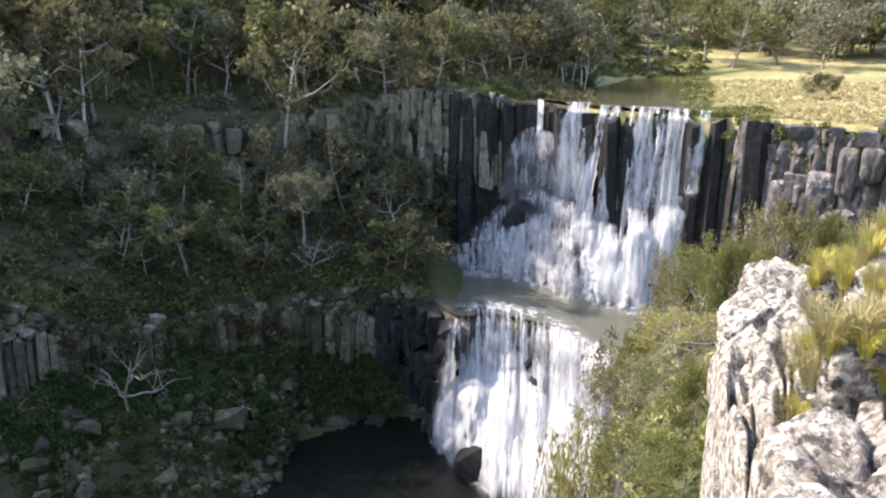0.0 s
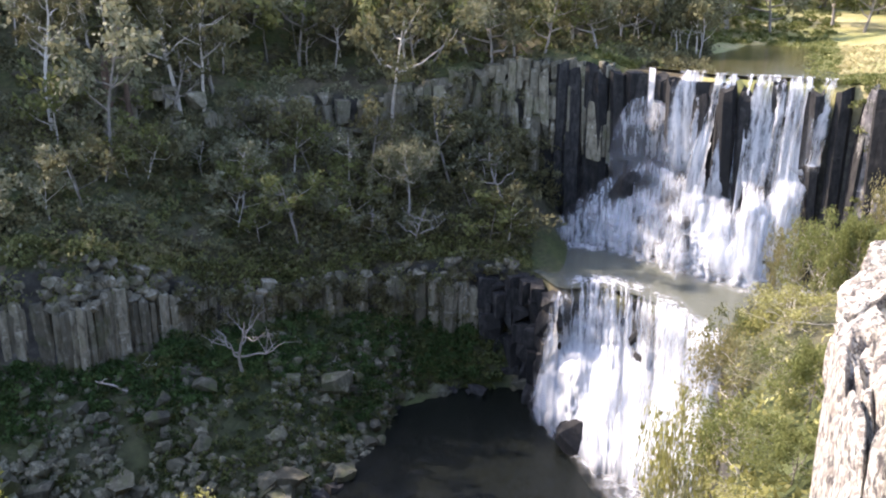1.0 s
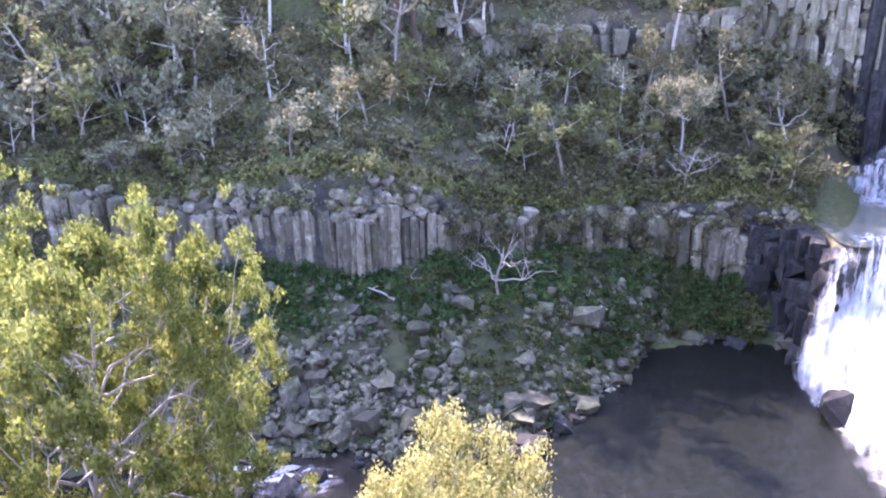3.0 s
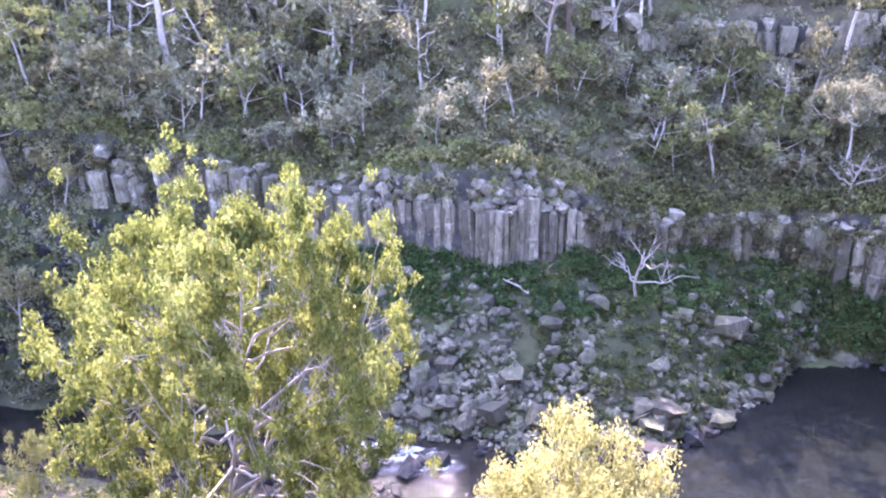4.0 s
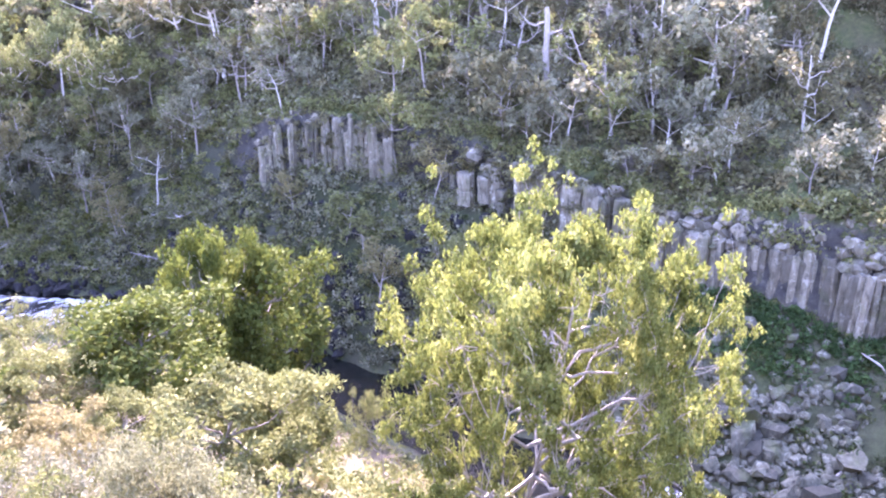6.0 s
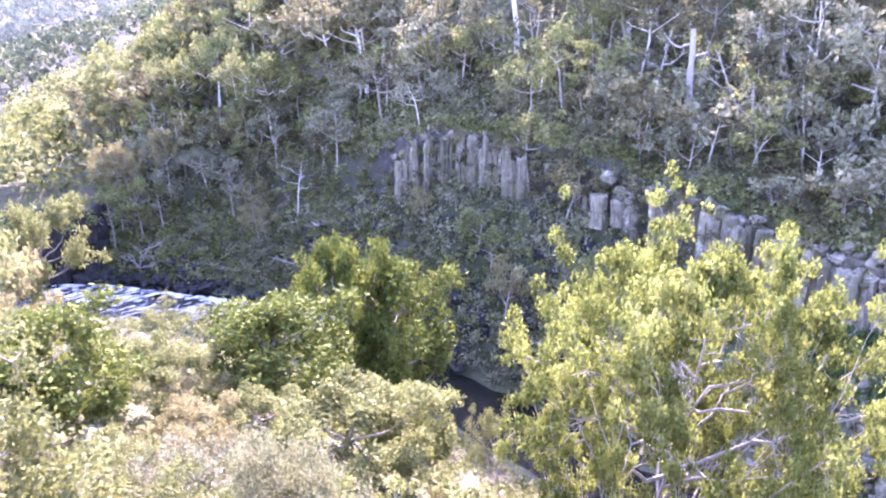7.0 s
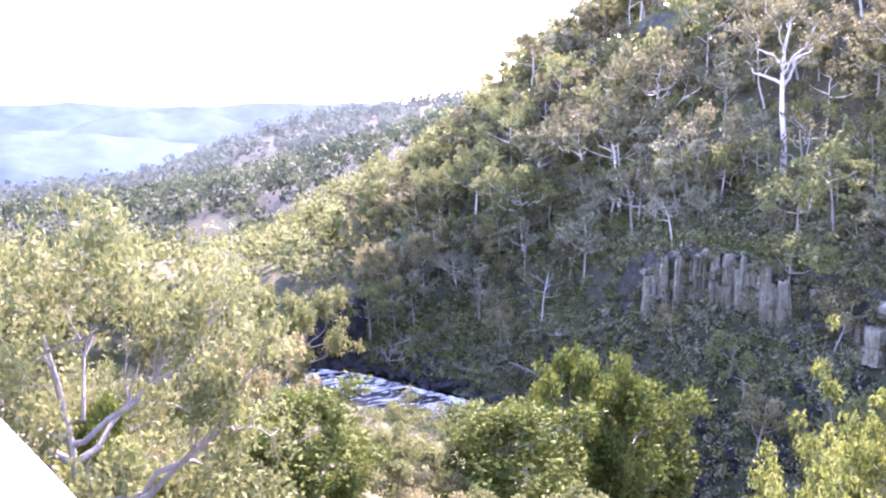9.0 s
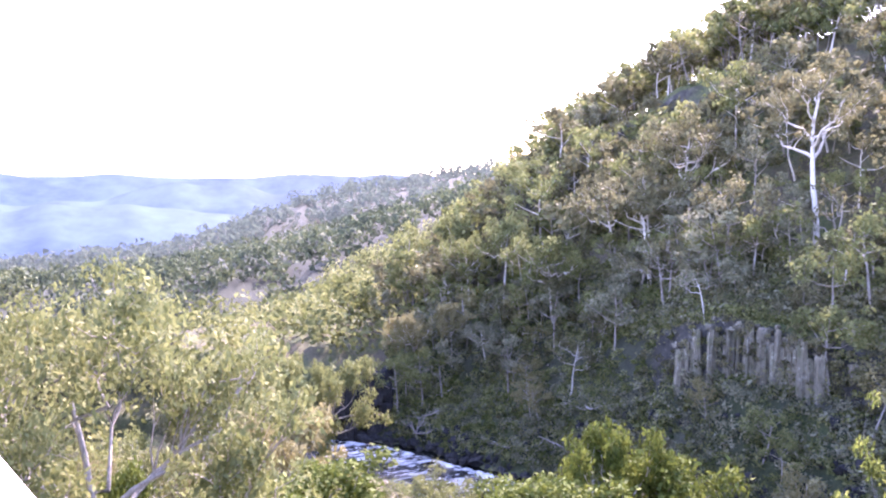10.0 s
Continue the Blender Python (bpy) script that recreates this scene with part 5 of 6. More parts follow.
def near_canopy():
    """Olive and tan gums that close over the slope below the lookout."""
    r = np.random.default_rng(301)
    kinds = [tree_meshes(310 + i, 9, 4.6, 0.15, 11, 5, 4200, 0.15, 1.15, 0.15, 0.15, 0.12, 0.7, 5, 1, core=0.68) for i in range(4)]
    made = 0
    while made < 64:
        a, rr = r.uniform(78, 129), r.uniform(24, 92)
        if rr > float(near_bank(a)) - 5:
            continue
        ceiling = float(key(a, (78, -33), (92, -31), (106, -28.5), (109, -23), (130, -20)) if rr < 60 else key(a, (78, -27), (90, -25), (101, -22.5), (104, -19.5), (110, -17.5), (130, -16)))
        top = min(40 + rr * math.tan(radians(ceiling - r.uniform(0, 3.5))), land(a, rr) + r.uniform(7, 13))
        if top < land(a, rr) + 2.5:
            continue
        half = min(r.uniform(2.6, 4.8), 0.55 * (top - land(a, rr)) + 1.0)
        fit_tree("canopy_gum", kinds[made % 4], (BARK_WHITE, BARK_GREY, BARK_PALE)[made % 3], (LEAF_OLIVE, LEAF_TAN, LEAF_GREY, LEAF_OLIVE, LEAF_YELLOW)[made % 5], a, rr, top, half,
                 ("olive gum tree", "tan-olive gum tree", "grey-green gum tree", "olive gum tree", "yellow-green gum tree")[made % 5] + " in the sunlit canopy of the near slope", turn=r.uniform(0, 6))
        made += 1


near_canopy()


def marked_gums():
    """Pale stems that stand out of the shaded slope one by one, and the large crowns over the rapids."""
    thin = [tree_meshes(420 + i, 8, 2.6, 0.5, 6, 4, 700, 0.17, 0.85, 0.13, 0.12, 0.2, sides=6, level=2) for i in range(3)]
    full = [tree_meshes(430 + i, 12, 4.6, 0.4, 13, 5, 5200, 0.19, 1.3, 0.22, 0.2, 0.05, 0.6, 6, 2, core=0.74) for i in range(3)]
    for i, (a, rr, high, tip) in enumerate(((21.8, 78.0, 8.5, 2), (39.0, 76.5, 9.0, -3), (32.4, 73.8, 6.5, 2), (43.3, 72.5, 6.5, 5), (14.3, 81.6, 7.5, -3), (44.5, 82.8, 9.5, 1), (47.8, 79.8, 4.5, 0),
                                            (83.8, 108.5, 9.5, 9), (74.8, 92.8, 7.0, 4), (82.0, 108.0, 8.0, -8))):
        s = high / 8.0
        place_tree("slender_gum", thin[i % 3], BARK_WHITE, (LEAF_GREY, LEAF_DARK)[i % 2], stand(a, rr, s, 2.1 * i, 1.0, tip=tip), "slender white-stemmed gum with a sparse crown on the shaded slope", group="slender gums")
    for i, (a, rr, top, half, leafmat, text) in enumerate((
            (76.7, 114.2, 47.5, 6.2, LEAF_DARK, "broad dark gum leaning from the hillside"),
            (85.2, 118.5, 31.0, 6.0, LEAF_OLIVE, "rounded olive gum high over the rapids"),
            (95.2, 129.5, 17.5, 4.6, LEAF_TAN, "pinkish tan gum on the edge of the spur"),
            (90.0, 124.0, 16.5, 3.2, LEAF_GREY, "small pale gum over the rapids"),
            (92.5, 127.0, 18.5, 3.0, LEAF_TAN, "small tan gum on the edge of the spur"),
            (10.0, 79.0, 27.5, 3.6, LEAF_GREY, "grey-green gum with twisted limbs under the rim cliff"),
            (80.8, 116.0, 40.0, 5.0, LEAF_DARK, "dark gum with an uneven crown on the hillside"),
            (88.8, 128.0, 33.0, 5.2, LEAF_OLIVE, "sunlit olive gum on the shoulder of the spur"),
            (91.2, 133.0, 29.0, 5.0, LEAF_OLIVE, "sunlit olive gum on the shoulder of the spur"))):
        fit_tree("gum_tree", full[i % 3], BARK_WHITE, leafmat, a, rr, top, half, text, turn=1.7 * i)
    stem = [branch_line((0, 0, -0.5), (-0.16, 0.05, 1), 11, np.random.default_rng(61), 9, 0.04, 0.0)[0], branch_line((0, 0, -0.5), (0.02, 0, 1), 8, np.random.default_rng(62), 9, 0.03, 0.0)[0]]
    for a, rr, which, wide, bark, text in ((55.6, 81.5, 0, 0.42, BARK_PALE, "thick pale leaning trunk with broken limbs"), (29.9, 85.2, 1, 0.5, BARK_BROWN, "thick charred brown trunk without a crown"),
                                           (28.7, 84.5, 1, 0.34, BARK_BROWN, "broken brown trunk on the upper slope")):
        q = np.random.default_rng(int(a))
        pieces = [tube(stem[which], np.linspace(wide, wide * 0.55, 9), 10)]
        for f in (4, 5, 6, 7):
            limb, _ = branch_line(stem[which][f], q.normal(size=3) + np.array((0, 0, 0.5)), q.uniform(1.5, 3.5), q, 6, 0.25, 0.06)
            pieces.append(tube(limb, np.linspace(wide * 0.3, wide * 0.08, 6), 6))
        v, f = joined(pieces)
        ob = put("dead_tree", np_mesh("dead_tree", v, f), bark)
        ob.matrix_basis = stand(a, rr, 1.0, radians(a))
        tagged(ob, text, "tree")


marked_gums()


def bare_trees():
    """Leafless white trees and one tall pale gum that stand out of the shade."""
    dead = tree_meshes(61, 6.5, 3.6, 0.25, 7, 5, 8, 0.05, 0.5, 0.16, 0.2, 1.0, sides=6, level=2)[0]
    for a, rr, s, t in ((22.9, 63.6, 1.05, 0.4), (13.0, 76.5, 0.7, 2.0), (9.5, 76, 0.75, 1.0), (30, 82, 0.6, 3.0), (62, 90, 0.9, 0.5), (95, 118, 0.9, 1.5), (88, 118, 0.8, 2.5)):
        ob = put("dead_tree", dead, BARK_PALE)
        ob.matrix_basis = stand(a, rr, s, t)
        tagged(ob, "bare dead white tree with forked limbs", "tree", "dead trees")
    tall = tree_meshes(62, 25, 5.0, 0.5, 8, 5, 4600, 0.2, 1.4, 0.42, 0.08, 0.2, sides=8, level=2)
    for a, rr, s, t in ((68, 100, 1.0, 0.3), (60.5, 98, 0.85, 2.0), (50.5, 92, 0.8, 4.0), (78.5, 108, 0.75, 1.0), (33.5, 84, 0.6, 5.0), (25.5, 86, 0.62, 0.0)):
        place_tree("tall_gum", tall, BARK_WHITE, LEAF_DARK, stand(a, rr, s, t), "tall pale-trunked gum with a thin high crown", group="tall gums on the hillside")


def fallen_logs():
    r = np.random.default_rng(77)
    for i in range(22):
        a = r.uniform(80, 98) if i < 14 else r.uniform(12, 50)
        rr = float(far_shore(a)) + r.uniform(2, 14)
        ang, ln = r.uniform(0, 6.28), r.uniform(2.5, 7)
        p0 = at(a, rr, land(a, rr) + 0.25)
        pts, _ = branch_line(tuple(p0), (math.cos(ang), math.sin(ang), r.uniform(-0.2, 0.6)), ln, r, 7, 0.1, 0.0)
        pieces = [tube(pts, np.linspace(0.13, 0.05, 7), 6)]
        for _ in range(3):
            q, _d = branch_line(pts[r.integers(2, 6)], r.normal(size=3), ln * 0.3, r, 4, 0.2, 0.05)
            pieces.append(tube(q, np.linspace(0.05, 0.02, 4), 4))
        v, f = joined(pieces)
        tagged(put("fallen_log", np_mesh("fallen_log", v, f), BARK_PALE), "pale fallen tree lying on the slope", "log", "fallen trees")


def leaning_gums():
    """Pale twisted stems with thin crowns that lean out of the shaded slope."""
    r = np.random.default_rng(91)
    kinds = [tree_meshes(400 + s, 9.5, 3.4, 0.3, 6, 4, 420, 0.2, 0.9, 0.17, 0.45, 0.45, sides=5) for s in range(5)]
    for i in range(46):
        a = r.uniform(2, 82)
        lo, hi = float(cliff_top(a)) + 2, float(rim(a)) + 10
        place_tree("leaning_gum", kinds[i % 5], BARK_PALE, (LEAF_GREY, LEAF_DARK, LEAF_OLIVE)[i % 3],
                   stand(a, lo + (hi - lo) * r.random() ** 0.7, r.uniform(0.6, 1.15), r.uniform(0, 6.3), r.uniform(0.9, 1.2), tip=r.uniform(-16, 16)),
                   "leaning pale-stemmed gum with a thin crown on the shaded slope", group="leaning gums")


bare_trees()
leaning_gums()
fallen_logs()


def clump_field(name, count, pick, size, per, leaf, material, label, category="undergrowth", seed=0, flat=0.6, long=2.0):
    """Low growth nobody could count: tufts of leaves at places given by pick(r) -> azimuth, distance."""
    r = np.random.default_rng(seed)
    spots = np.array([pick(r) for _ in range(count)])
    a, rr = spots[:, 0], spots[:, 1]
    s = size * r.uniform(0.5, 1.5, count)
    z = spots[:, 2] if spots.shape[1] > 2 else land_at(a, rr) + s * 0.35
    p = np.stack([-rr * np.sin(np.radians(a)), rr * np.cos(np.radians(a)), z], -1)
    g = r.normal(size=(count, per, 3))
    g /= np.linalg.norm(g, axis=2)[..., None]
    cen = p[:, None, :] + g * r.random((count, per, 1)) ** 0.5 * s[:, None, None] * np.array((1, 1, flat))
    v, f = leaf_cards(cen.reshape(-1, 3), leaf, r, long)
    tone = np.repeat(r.uniform(-1, 1, count), per * 4)
    return tagged(put(name, np_mesh(name, v, f, {"tone": tone}, False), material), label, category, kind="stuff")


def on_hill(r):
    a = r.uniform(-8, 97)
    return a, float(rim(a)) + 65 * r.random()


def on_bench(r):
    a = r.uniform(1, 90)
    f = r.random()
    return a, float(cliff_top(a)) + f * (float(rim_foot(a)) - float(cliff_top(a)))


def on_edge(r):
    a = r.uniform(1, 84)
    return a, float(cliff_top(a)) + r.uniform(-0.4, 1.6)


def on_scree(r):
    a = r.uniform(3, 100) if r.random() < 0.5 else r.uniform(3, 30)
    f = r.random() ** 0.8
    return a, float(far_shore(a)) - 0.1 + f * (float(cliff_foot(a)) - float(far_shore(a)))


def on_bank(r):
    a = r.uniform(54, 97.6)
    return a, float(far_shore(a)) + 1.5 + r.random() * (float(rim_foot(a)) - float(far_shore(a)) - 1)


def on_green_bank(r):
    a = r.uniform(77, 97.6)
    return a, float(far_shore(a)) + 1.0 + r.random() * (float(rim(a)) + 6 - float(far_shore(a)))


def on_steep(r):
    a = r.uniform(54, 88)
    return a, float(far_shore(a)) + 0.5 + r.random() * (float(cliff_foot(a)) - float(far_shore(a)))


def on_strip_foot(r):
    """The green bank at the foot of the columns, with a second patch by the pool."""
    while True:
        a = r.uniform(5, 47)
        f = 1 - 0.36 * r.random() ** 1.2 if a > 16 else r.uniform(0.25, 1.0)
        rr = float(far_shore(a)) + f * (float(cliff_foot(a)) - float(far_shore(a))) - 0.4
        if vnoise(a * 0.5, rr * 0.35, 14) > -0.16:
            return a, rr


def on_meadow(r):
    a = r.uniform(-40, -18.3)
    return a, float(rim(a)) + 0.6 + 55 * r.random() ** 1.3


def on_river_edge(r):
    a = r.uniform(-10.6, -4.5)
    return a, float(rim(a)) + 3 + (6 + 7 * (-4.5 - a)) * r.random()


def on_river_bank(r):
    a = r.uniform(-18, -6.6)
    return a, float(key(a, (-18, 118), (-16.7, 132), (-13.5, 144), (-10.5, 130), (-8.5, 119), (-6.5, 104))) + 60 * r.random() ** 1.4


def on_lip(r):
    if r.random() < 0.6:
        a = r.uniform(-22, -17)
        return a, float(rim(a)) + r.uniform(-0.3, 6)
    if r.random() < 0.6:
        a = r.uniform(-18.4, -16.5)
        return a, r.uniform(84, 130)
    a = r.uniform(-6, -3)
    return a, float(rim(a)) + r.uniform(0.5, 5)


def on_face(r):
    """Growth rooted in the joints of the lower cliff."""
    a = r.uniform(2, 27) if r.random() < 0.5 else r.uniform(47, 79)
    f = r.random() ** 0.8
    return a, float(cliff_foot(a)) - r.uniform(0.3, 0.9), float(cliff_foot_z(a)) + f * float(cliff_top_z(a) - cliff_foot_z(a))


def on_strip(r):
    a = r.uniform(8, 62)
    return a, float(rim_foot(a)) - 2.5 + 8 * r.random()


def on_right_face(r):
    a = r.uniform(-39, -19.5)
    f = 1 - 0.75 * r.random() ** 1.8
    return a, float(rim_foot(a)) - 0.4 - 1.6 * (1 - f), 14.5 + 18.7 * f


def on_rim_face(r):
    a = r.uniform(-1, 10)
    return a, float(rim_foot(a)) - r.uniform(0.6, 2.4), float(rim_foot_z(a)) + r.uniform(-1, 3.5) + 5 * r.random() ** 3


def on_near(r):
    a = r.uniform(20, 128)
    return a, 8 + r.random() * (float(near_bank(a)) - 9)


def on_right(r):
    a = r.uniform(-36, 0)
    return a, 10 + r.random() * 38


clump_field("hill_scrub", 1400, on_hill, 1.6, 34, 0.36, LEAF_DARK, "dark olive scrub under the hillside trees", seed=1)
clump_field("hill_fern", 900, on_hill, 1.3, 45, 0.28, LEAF_OLIVE, "olive undergrowth on the hillside", seed=11)
clump_field("bench_scrub", 1300, on_bench, 1.25, 50, 0.24, LEAF_DARK, "dark low scrub on the bench between the cliffs", seed=2)
clump_field("bench_grass", 900, on_bench, 0.9, 45, 0.19, LEAF_OLIVE, "olive grass and ferns on the bench", seed=3)
clump_field("bench_pale_scrub", 400, on_bench, 1.0, 50, 0.19, LEAF_GREY, "grey-green scrub on the bench between the cliffs", seed=12)
clump_field("rim_scrub", 900, on_edge, 0.95, 50, 0.18, LEAF_OLIVE, "olive scrub hanging over the top of the columns", seed=13)
clump_field("cliff_scrub", 330, on_face, 0.7, 50, 0.17, LEAF_DARK, "dark scrub rooted in the joints of the cliff", seed=22)
clump_field("outcrop_scrub", 520, on_strip, 1.0, 45, 0.2, LEAF_GREY, "grey-green scrub round the upper outcrops", seed=25)
clump_field("cliff_fern", 130, on_right_face, 0.5, 50, 0.15, LEAF_OLIVE, "olive ferns in the joints of the sunlit cliff", seed=23)
clump_field("rim_face_scrub", 170, on_rim_face, 1.0, 50, 0.17, LEAF_DARK, "dark scrub at the foot of the rim cliff", seed=24)
clump_field("scree_cover", 1250, on_scree, 0.65, 45, 0.16, LEAF_MOSS, "lush green ground cover between the boulders", seed=4)
clump_field("green_strip", 850, on_strip_foot, 0.62, 60, 0.13, LEAF_LUSH, "fresh green grass and fern under the columns", "grass", seed=26, long=3.0)
clump_field("steep_scrub", 800, on_steep, 1.1, 50, 0.2, LEAF_GREY, "grey-green scrub clinging to the steep bank", seed=16)
clump_field("steep_grass", 600, on_steep, 0.9, 45, 0.2, LEAF_OLIVE, "olive grass clinging to the steep bank", seed=17)
clump_field("meadow_grass", 3200, on_meadow, 0.34, 16, 0.10, LEAF_STRAW, "golden dry grass on the river flat", "grass", seed=18, long=4.0)
clump_field("river_edge_scrub", 330, on_river_edge, 0.9, 60, 0.2, LEAF_DARK, "dark scrub along the shaded river edge", seed=28)
clump_field("river_bank_grass", 900, on_river_bank, 0.7, 40, 0.17, LEAF_YELLOW, "sunlit green grass on the slope behind the river", "grass", seed=27, long=3.0)
clump_field("lip_grass", 460, on_lip, 0.5, 60, 0.12, LEAF_YELLOW, "bright green grass along the river's lip", "grass", seed=19, long=3.0)
clump_field("green_bank", 1300, on_green_bank, 0.9, 45, 0.22, LEAF_YELLOW, "olive grass on the slope over the rapids", seed=21)
clump_field("bank_scrub", 700, on_bank, 1.2, 50, 0.22, LEAF_GREY, "grey-green scrub on the steep far bank", seed=14)
clump_field("bank_grass", 700, on_bank, 1.0, 45, 0.2, LEAF_OLIVE, "olive grass and scrub on the steep far bank", seed=15)
clump_field("near_scrub", 1750, on_near, 1.2, 55, 0.17, LEAF_OLIVE, "olive scrub on the near slope", seed=5)
clump_field("near_pale_scrub", 800, on_near, 1.1, 55, 0.15, LEAF_OLIVE, "lighter olive scrub on the near slope", seed=20)
clump_field("near_dry_scrub", 380, on_near, 1.1, 55, 0.16, LEAF_TAN, "dry tan scrub on the near slope", seed=6)
clump_field("right_scrub", 300, on_right, 0.7, 80, 0.085, LEAF_GOLD, "olive scrub on the slope below the rock edge", seed=7)


# Far crowns carry the haze themselves: blue-grey leaves with a faint glow.
HAZE = Mat("painted_haze_leaf", 0.9)
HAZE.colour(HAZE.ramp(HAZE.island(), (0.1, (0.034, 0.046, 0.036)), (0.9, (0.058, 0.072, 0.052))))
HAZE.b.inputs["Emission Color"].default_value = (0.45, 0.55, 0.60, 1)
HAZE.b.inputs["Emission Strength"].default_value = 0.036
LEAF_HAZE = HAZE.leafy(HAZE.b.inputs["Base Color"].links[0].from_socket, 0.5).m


def far_forest():
    """Woods of the valley sides: thousands of small crowns as one body."""
    for name, count, r0, r1, a0, a1, size, per, leaf, mat, label in (
            ("valley_forest", 1500, 128, 330, 90, 130, 4.0, 55, 0.72, LEAF_OLIVE, "sunlit olive forest on the valley sides"),
            ("ridge_forest", 1600, 330, 900, 86, 130, 6.5, 38, 1.6, LEAF_RIDGE, "dark olive forest on the farther ridge"),
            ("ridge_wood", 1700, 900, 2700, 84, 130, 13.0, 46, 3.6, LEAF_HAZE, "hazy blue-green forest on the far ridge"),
            ("upland_forest", 450, 230, 320, -40, 30, 5.0, 40, 1.0, LEAF_OLIVE, "olive woods on the upland behind the falls")):
        r = np.random.default_rng(len(name))
        cen = []
        for _ in range(count):
            a = r.uniform(a0, a1)
            rr = math.sqrt(r.uniform(r0 ** 2, r1 ** 2))
            s = size * r.uniform(0.6, 1.25)
            g = r.normal(size=(per, 3))
            g /= np.linalg.norm(g, axis=1)[:, None]
            cen.append(np.array(at(a, rr, land(a, rr) + s * 0.95)) + g * np.array((1, 1, 0.8)) * r.uniform(0.75, 1.05, (per, 1)) * s)
        v, f = leaf_cards(np.concatenate(cen), leaf, r, 1.5)
        tone = np.repeat(r.uniform(-1.3, 1.3, count), per * 4)
        tagged(put(name, np_mesh(name, v, f, {"tone": tone}, False), mat), label, "forest", kind="stuff")


far_forest()


# ---- distant mountains ----
def mountains():
    k = Mat("painted_haze_ridge", 1.0)
    # Aerial haze is put into the blue colour and a weak glow.
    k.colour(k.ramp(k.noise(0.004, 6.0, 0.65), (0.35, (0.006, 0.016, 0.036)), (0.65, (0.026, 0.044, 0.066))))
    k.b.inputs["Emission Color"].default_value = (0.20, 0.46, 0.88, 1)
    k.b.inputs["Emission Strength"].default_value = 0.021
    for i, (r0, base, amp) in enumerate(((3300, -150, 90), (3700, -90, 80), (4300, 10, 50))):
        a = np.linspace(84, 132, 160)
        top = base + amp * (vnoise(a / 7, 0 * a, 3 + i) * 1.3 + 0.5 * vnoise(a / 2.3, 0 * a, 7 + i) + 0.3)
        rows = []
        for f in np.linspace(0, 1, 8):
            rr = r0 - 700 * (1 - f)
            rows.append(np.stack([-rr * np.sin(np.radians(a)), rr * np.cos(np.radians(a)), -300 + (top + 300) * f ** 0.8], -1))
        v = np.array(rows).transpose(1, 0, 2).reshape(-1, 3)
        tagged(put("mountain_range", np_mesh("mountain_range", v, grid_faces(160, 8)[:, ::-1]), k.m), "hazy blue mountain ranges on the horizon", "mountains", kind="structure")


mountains()


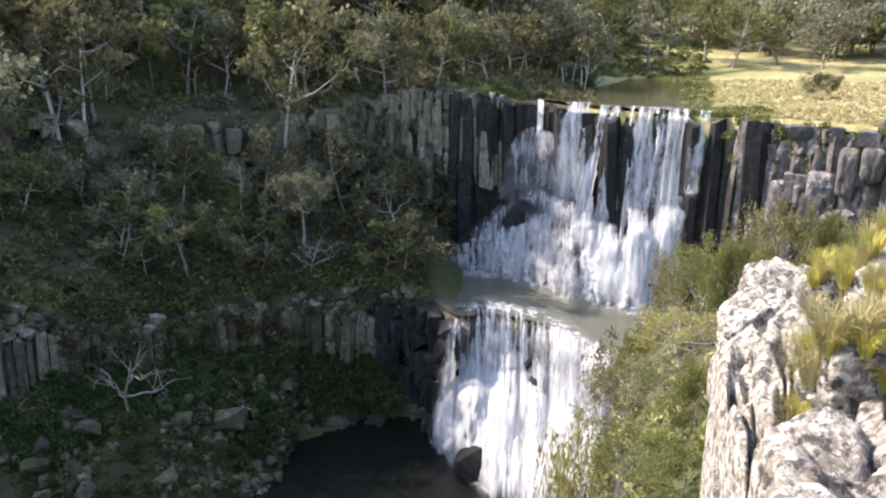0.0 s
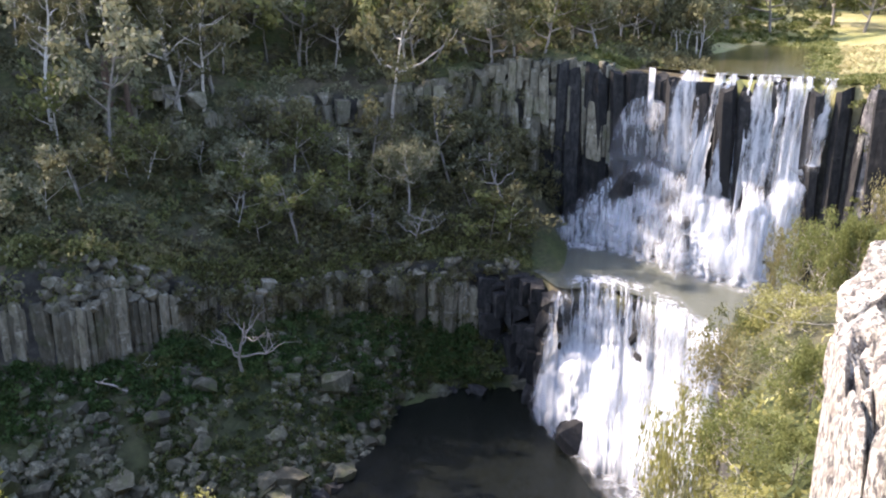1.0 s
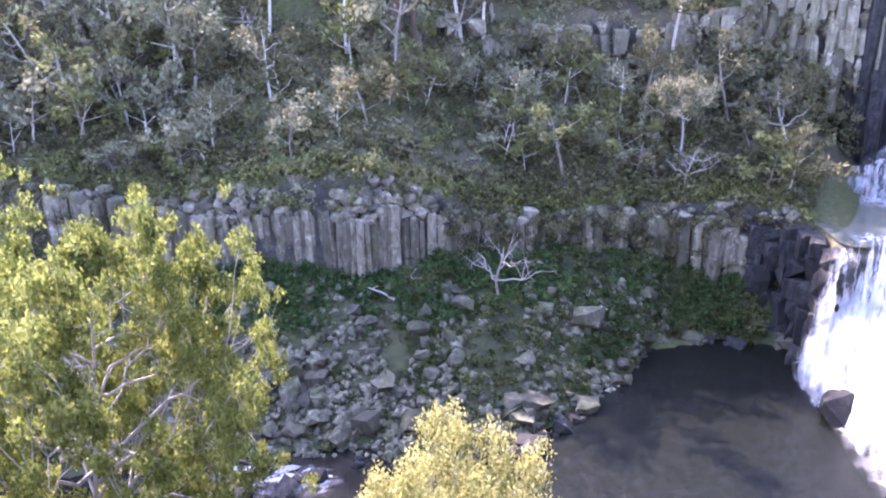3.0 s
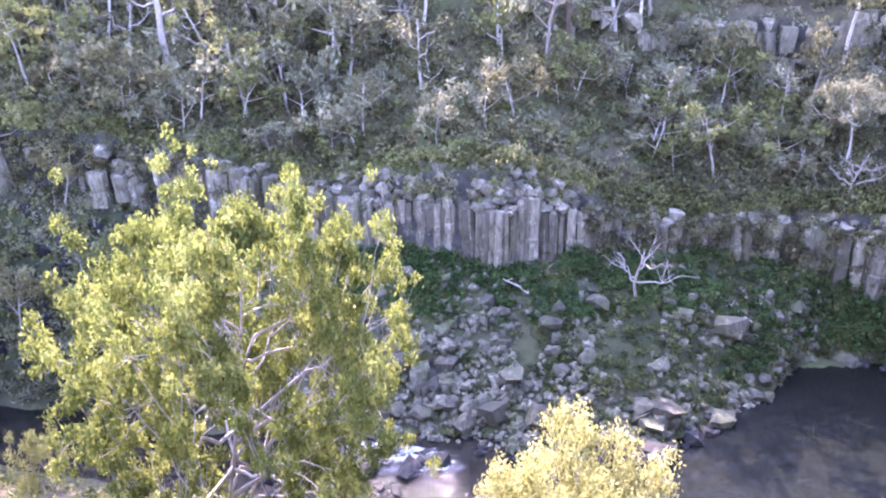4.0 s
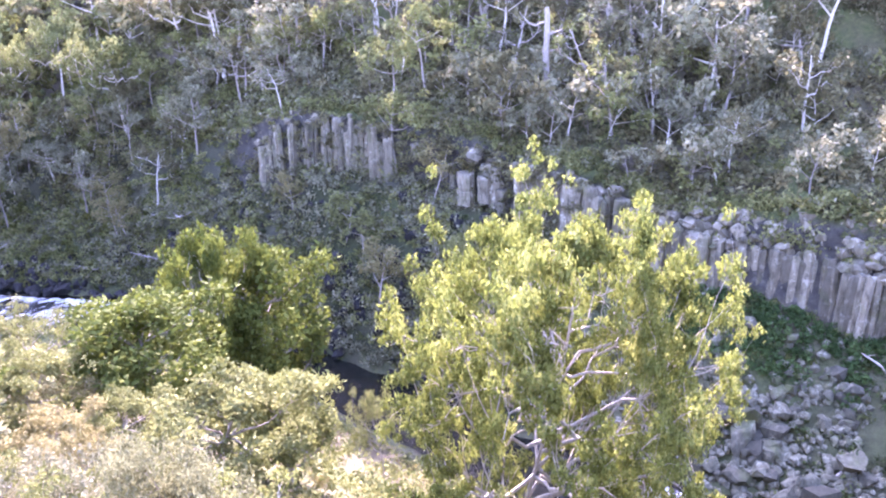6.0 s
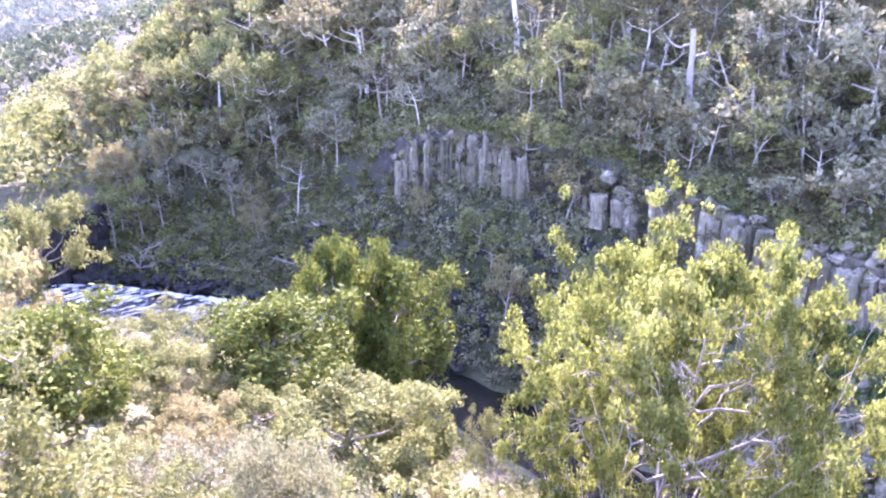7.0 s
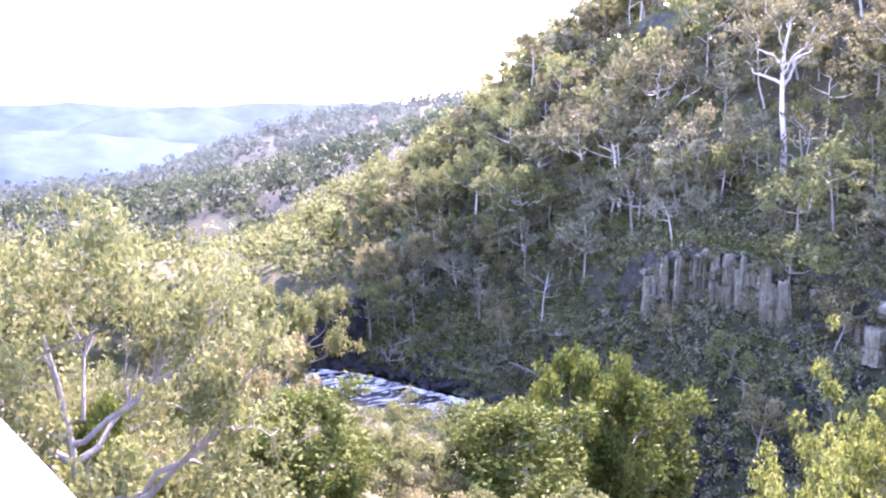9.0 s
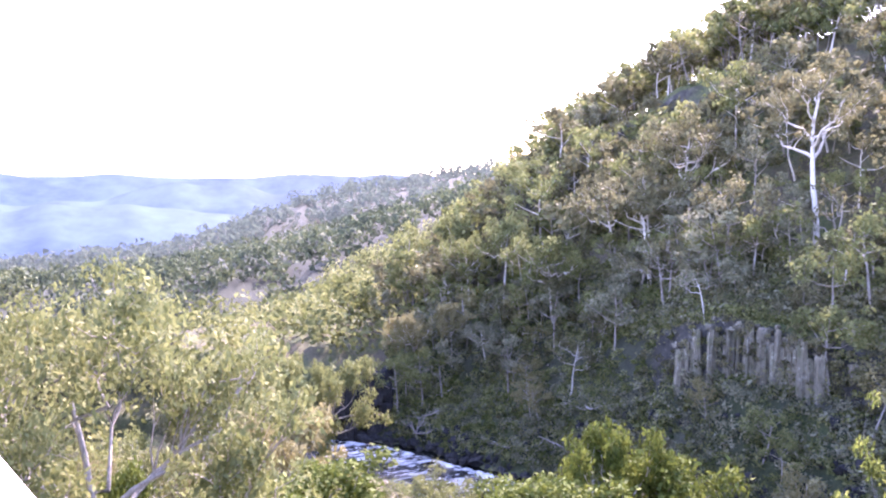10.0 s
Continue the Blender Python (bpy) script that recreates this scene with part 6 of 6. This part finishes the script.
# ---- the near rock edge with tussocks ----
def near_rock():
    r = np.random.default_rng(4)
    tops = []
    for a, rr, top, sx, sy, sz, turn, seed, label in (
            (-23.9, 7.1, 36.8, 0.75, 4.6, 5.0, 0.10, 103, "fissured cliff-edge slab with black and white lichen"),
            (-27.0, 7.0, 37.2, 0.9, 4.6, 5.0, 0.07, 102, "upright cliff-edge slab with orange-brown streaks"),
            (-32.5, 7.2, 37.5, 1.15, 4.8, 5.0, 0.03, 101, "weathered rock slab covered in pale lichen"),
            (-39.5, 7.2, 37.75, 1.6, 5.0, 5.0, 0.0, 107, "grey rock shoulder beside the lookout"),
            (-32.5, 4.7, 37.65, 1.35, 1.5, 3.4, 0.3, 106, "rounded brown boulder with white lichen patches"),
            (-29.5, 6.6, 37.8, 0.7, 0.6, 0.8, 0.5, 108, "small brown stone among the grass"),
            (-36.5, 11.0, 37.6, 3.2, 2.8, 4.4, 0.1, 105, "broad rock topped with grass tussocks"),
            (-23.2, 10.2, 36.95, 1.0, 0.8, 1.6, 0.2, 104, "square pale boulder lying on the cliff edge"),
            (-25.6, 11.2, 37.1, 1.7, 1.1, 1.8, 0.1, 109, "flat pale boulder on the cliff edge")):
        me = cliff_rock_mesh(seed, 9.0, 6 if rr < 8 else 5)
        ob = put("rock", me, ROCK_NEAR)
        ob.matrix_basis = Matrix.LocRotScale(at(a, rr, top - sz * 0.5), Euler((r.uniform(-0.04, 0.04), r.uniform(-0.04, 0.04), radians(a) + turn)), (sx, sy, sz))
        tagged(ob, label, "rock")
        tops.append(BVHTree.FromPolygons([ob.matrix_basis @ v.co for v in me.vertices], [p.vertices[:] for p in me.polygons]))

    def top_of(a, rr):
        best = land(a, rr)
        for tree in tops:
            hit = tree.ray_cast(at(a, rr, 60), Vector((0, 0, -1)))
            if hit[0] is not None:
                best = max(best, hit[0].z)
        return best

    def blades(p, n, h, seed):
        q = np.random.default_rng(seed)
        vs, fs = [], []
        for i in range(n):
            ang = q.uniform(0, 6.28)
            d = np.array((math.cos(ang), math.sin(ang), 0))
            w = np.array((-d[1], d[0], 0)) * 0.0075
            b = d * q.uniform(0, 0.10)
            ln = h * q.uniform(0.6, 1.2)
            out = q.uniform(0.15, 0.75)
            mid = b + d * ln * out * 0.4 + np.array((0, 0, ln * 0.6))
            tip = b + d * ln * out + np.array((0, 0, ln * (1 - out * 0.55)))
            k = len(vs)
            vs += [b - w, b + w, mid + w * 0.8, mid - w * 0.8, tip + w * 0.1, tip - w * 0.1]
            fs += [(k, k + 1, k + 2, k + 3), (k + 3, k + 2, k + 4, k + 5)]
        return np_mesh("tussock", np.array(vs), fs)

    kinds = [blades(0, 120, 0.5, s) for s in range(4)]
    for i in range(360):
        a, rr = r.uniform(-38, -26.0), r.uniform(6.3, 12.2)
        if top_of(a, rr) < 36.5 or vnoise(a * 0.35, rr * 0.8, 5) < -0.22:
            continue
        ob = put("grass_tussock", kinds[i % 4], None)
        if not ob.data.materials:
            ob.data.materials.append(LEAF_GRASS)
        ob.material_slots[0].link = "OBJECT"
        ob.material_slots[0].material = LEAF_GRASS if r.random() < 0.6 else LEAF_STRAW
        ob.matrix_basis = Matrix.LocRotScale(at(a, rr, top_of(a, rr) - 0.03), Euler((0, 0, r.uniform(0, 6))), [r.uniform(0.45, 0.9)] * 3)
        tagged(ob, "yellow-green grass tussock growing on the rock", "grass", "tussocks on the rock edge")


near_rock()


def pale_log():
    """Sun-bleached leaning trunk at the lookout's edge."""
    k = Mat("bleached_wood", 0.7)
    cracks = k.noise(3.0, 6.0, 0.7, k.stretched(8, 8, 1.0))
    k.colour(k.ramp(cracks, (0.33, (0.10, 0.09, 0.08)), (0.45, (0.62, 0.60, 0.56)), (0.7, (0.78, 0.76, 0.72))))
    k.bump(cracks, 0.01, 0.8)
    p0, p1 = at(128, 1.3, 39.575), at(112, 1.5, 38.875)
    way = p1 - p0
    pts = [p0 + way * f + Vector((0, 0, -0.05 * f * f)) for f in np.linspace(-1.2, 1.6, 12)]
    v, f = tube([tuple(p) for p in pts], np.linspace(0.11, 0.10, 12), 14)
    tagged(put("leaning_log", np_mesh("leaning_log", v, f), k.m), "sun-bleached cracked wooden rail at the lookout", "log")


pale_log()
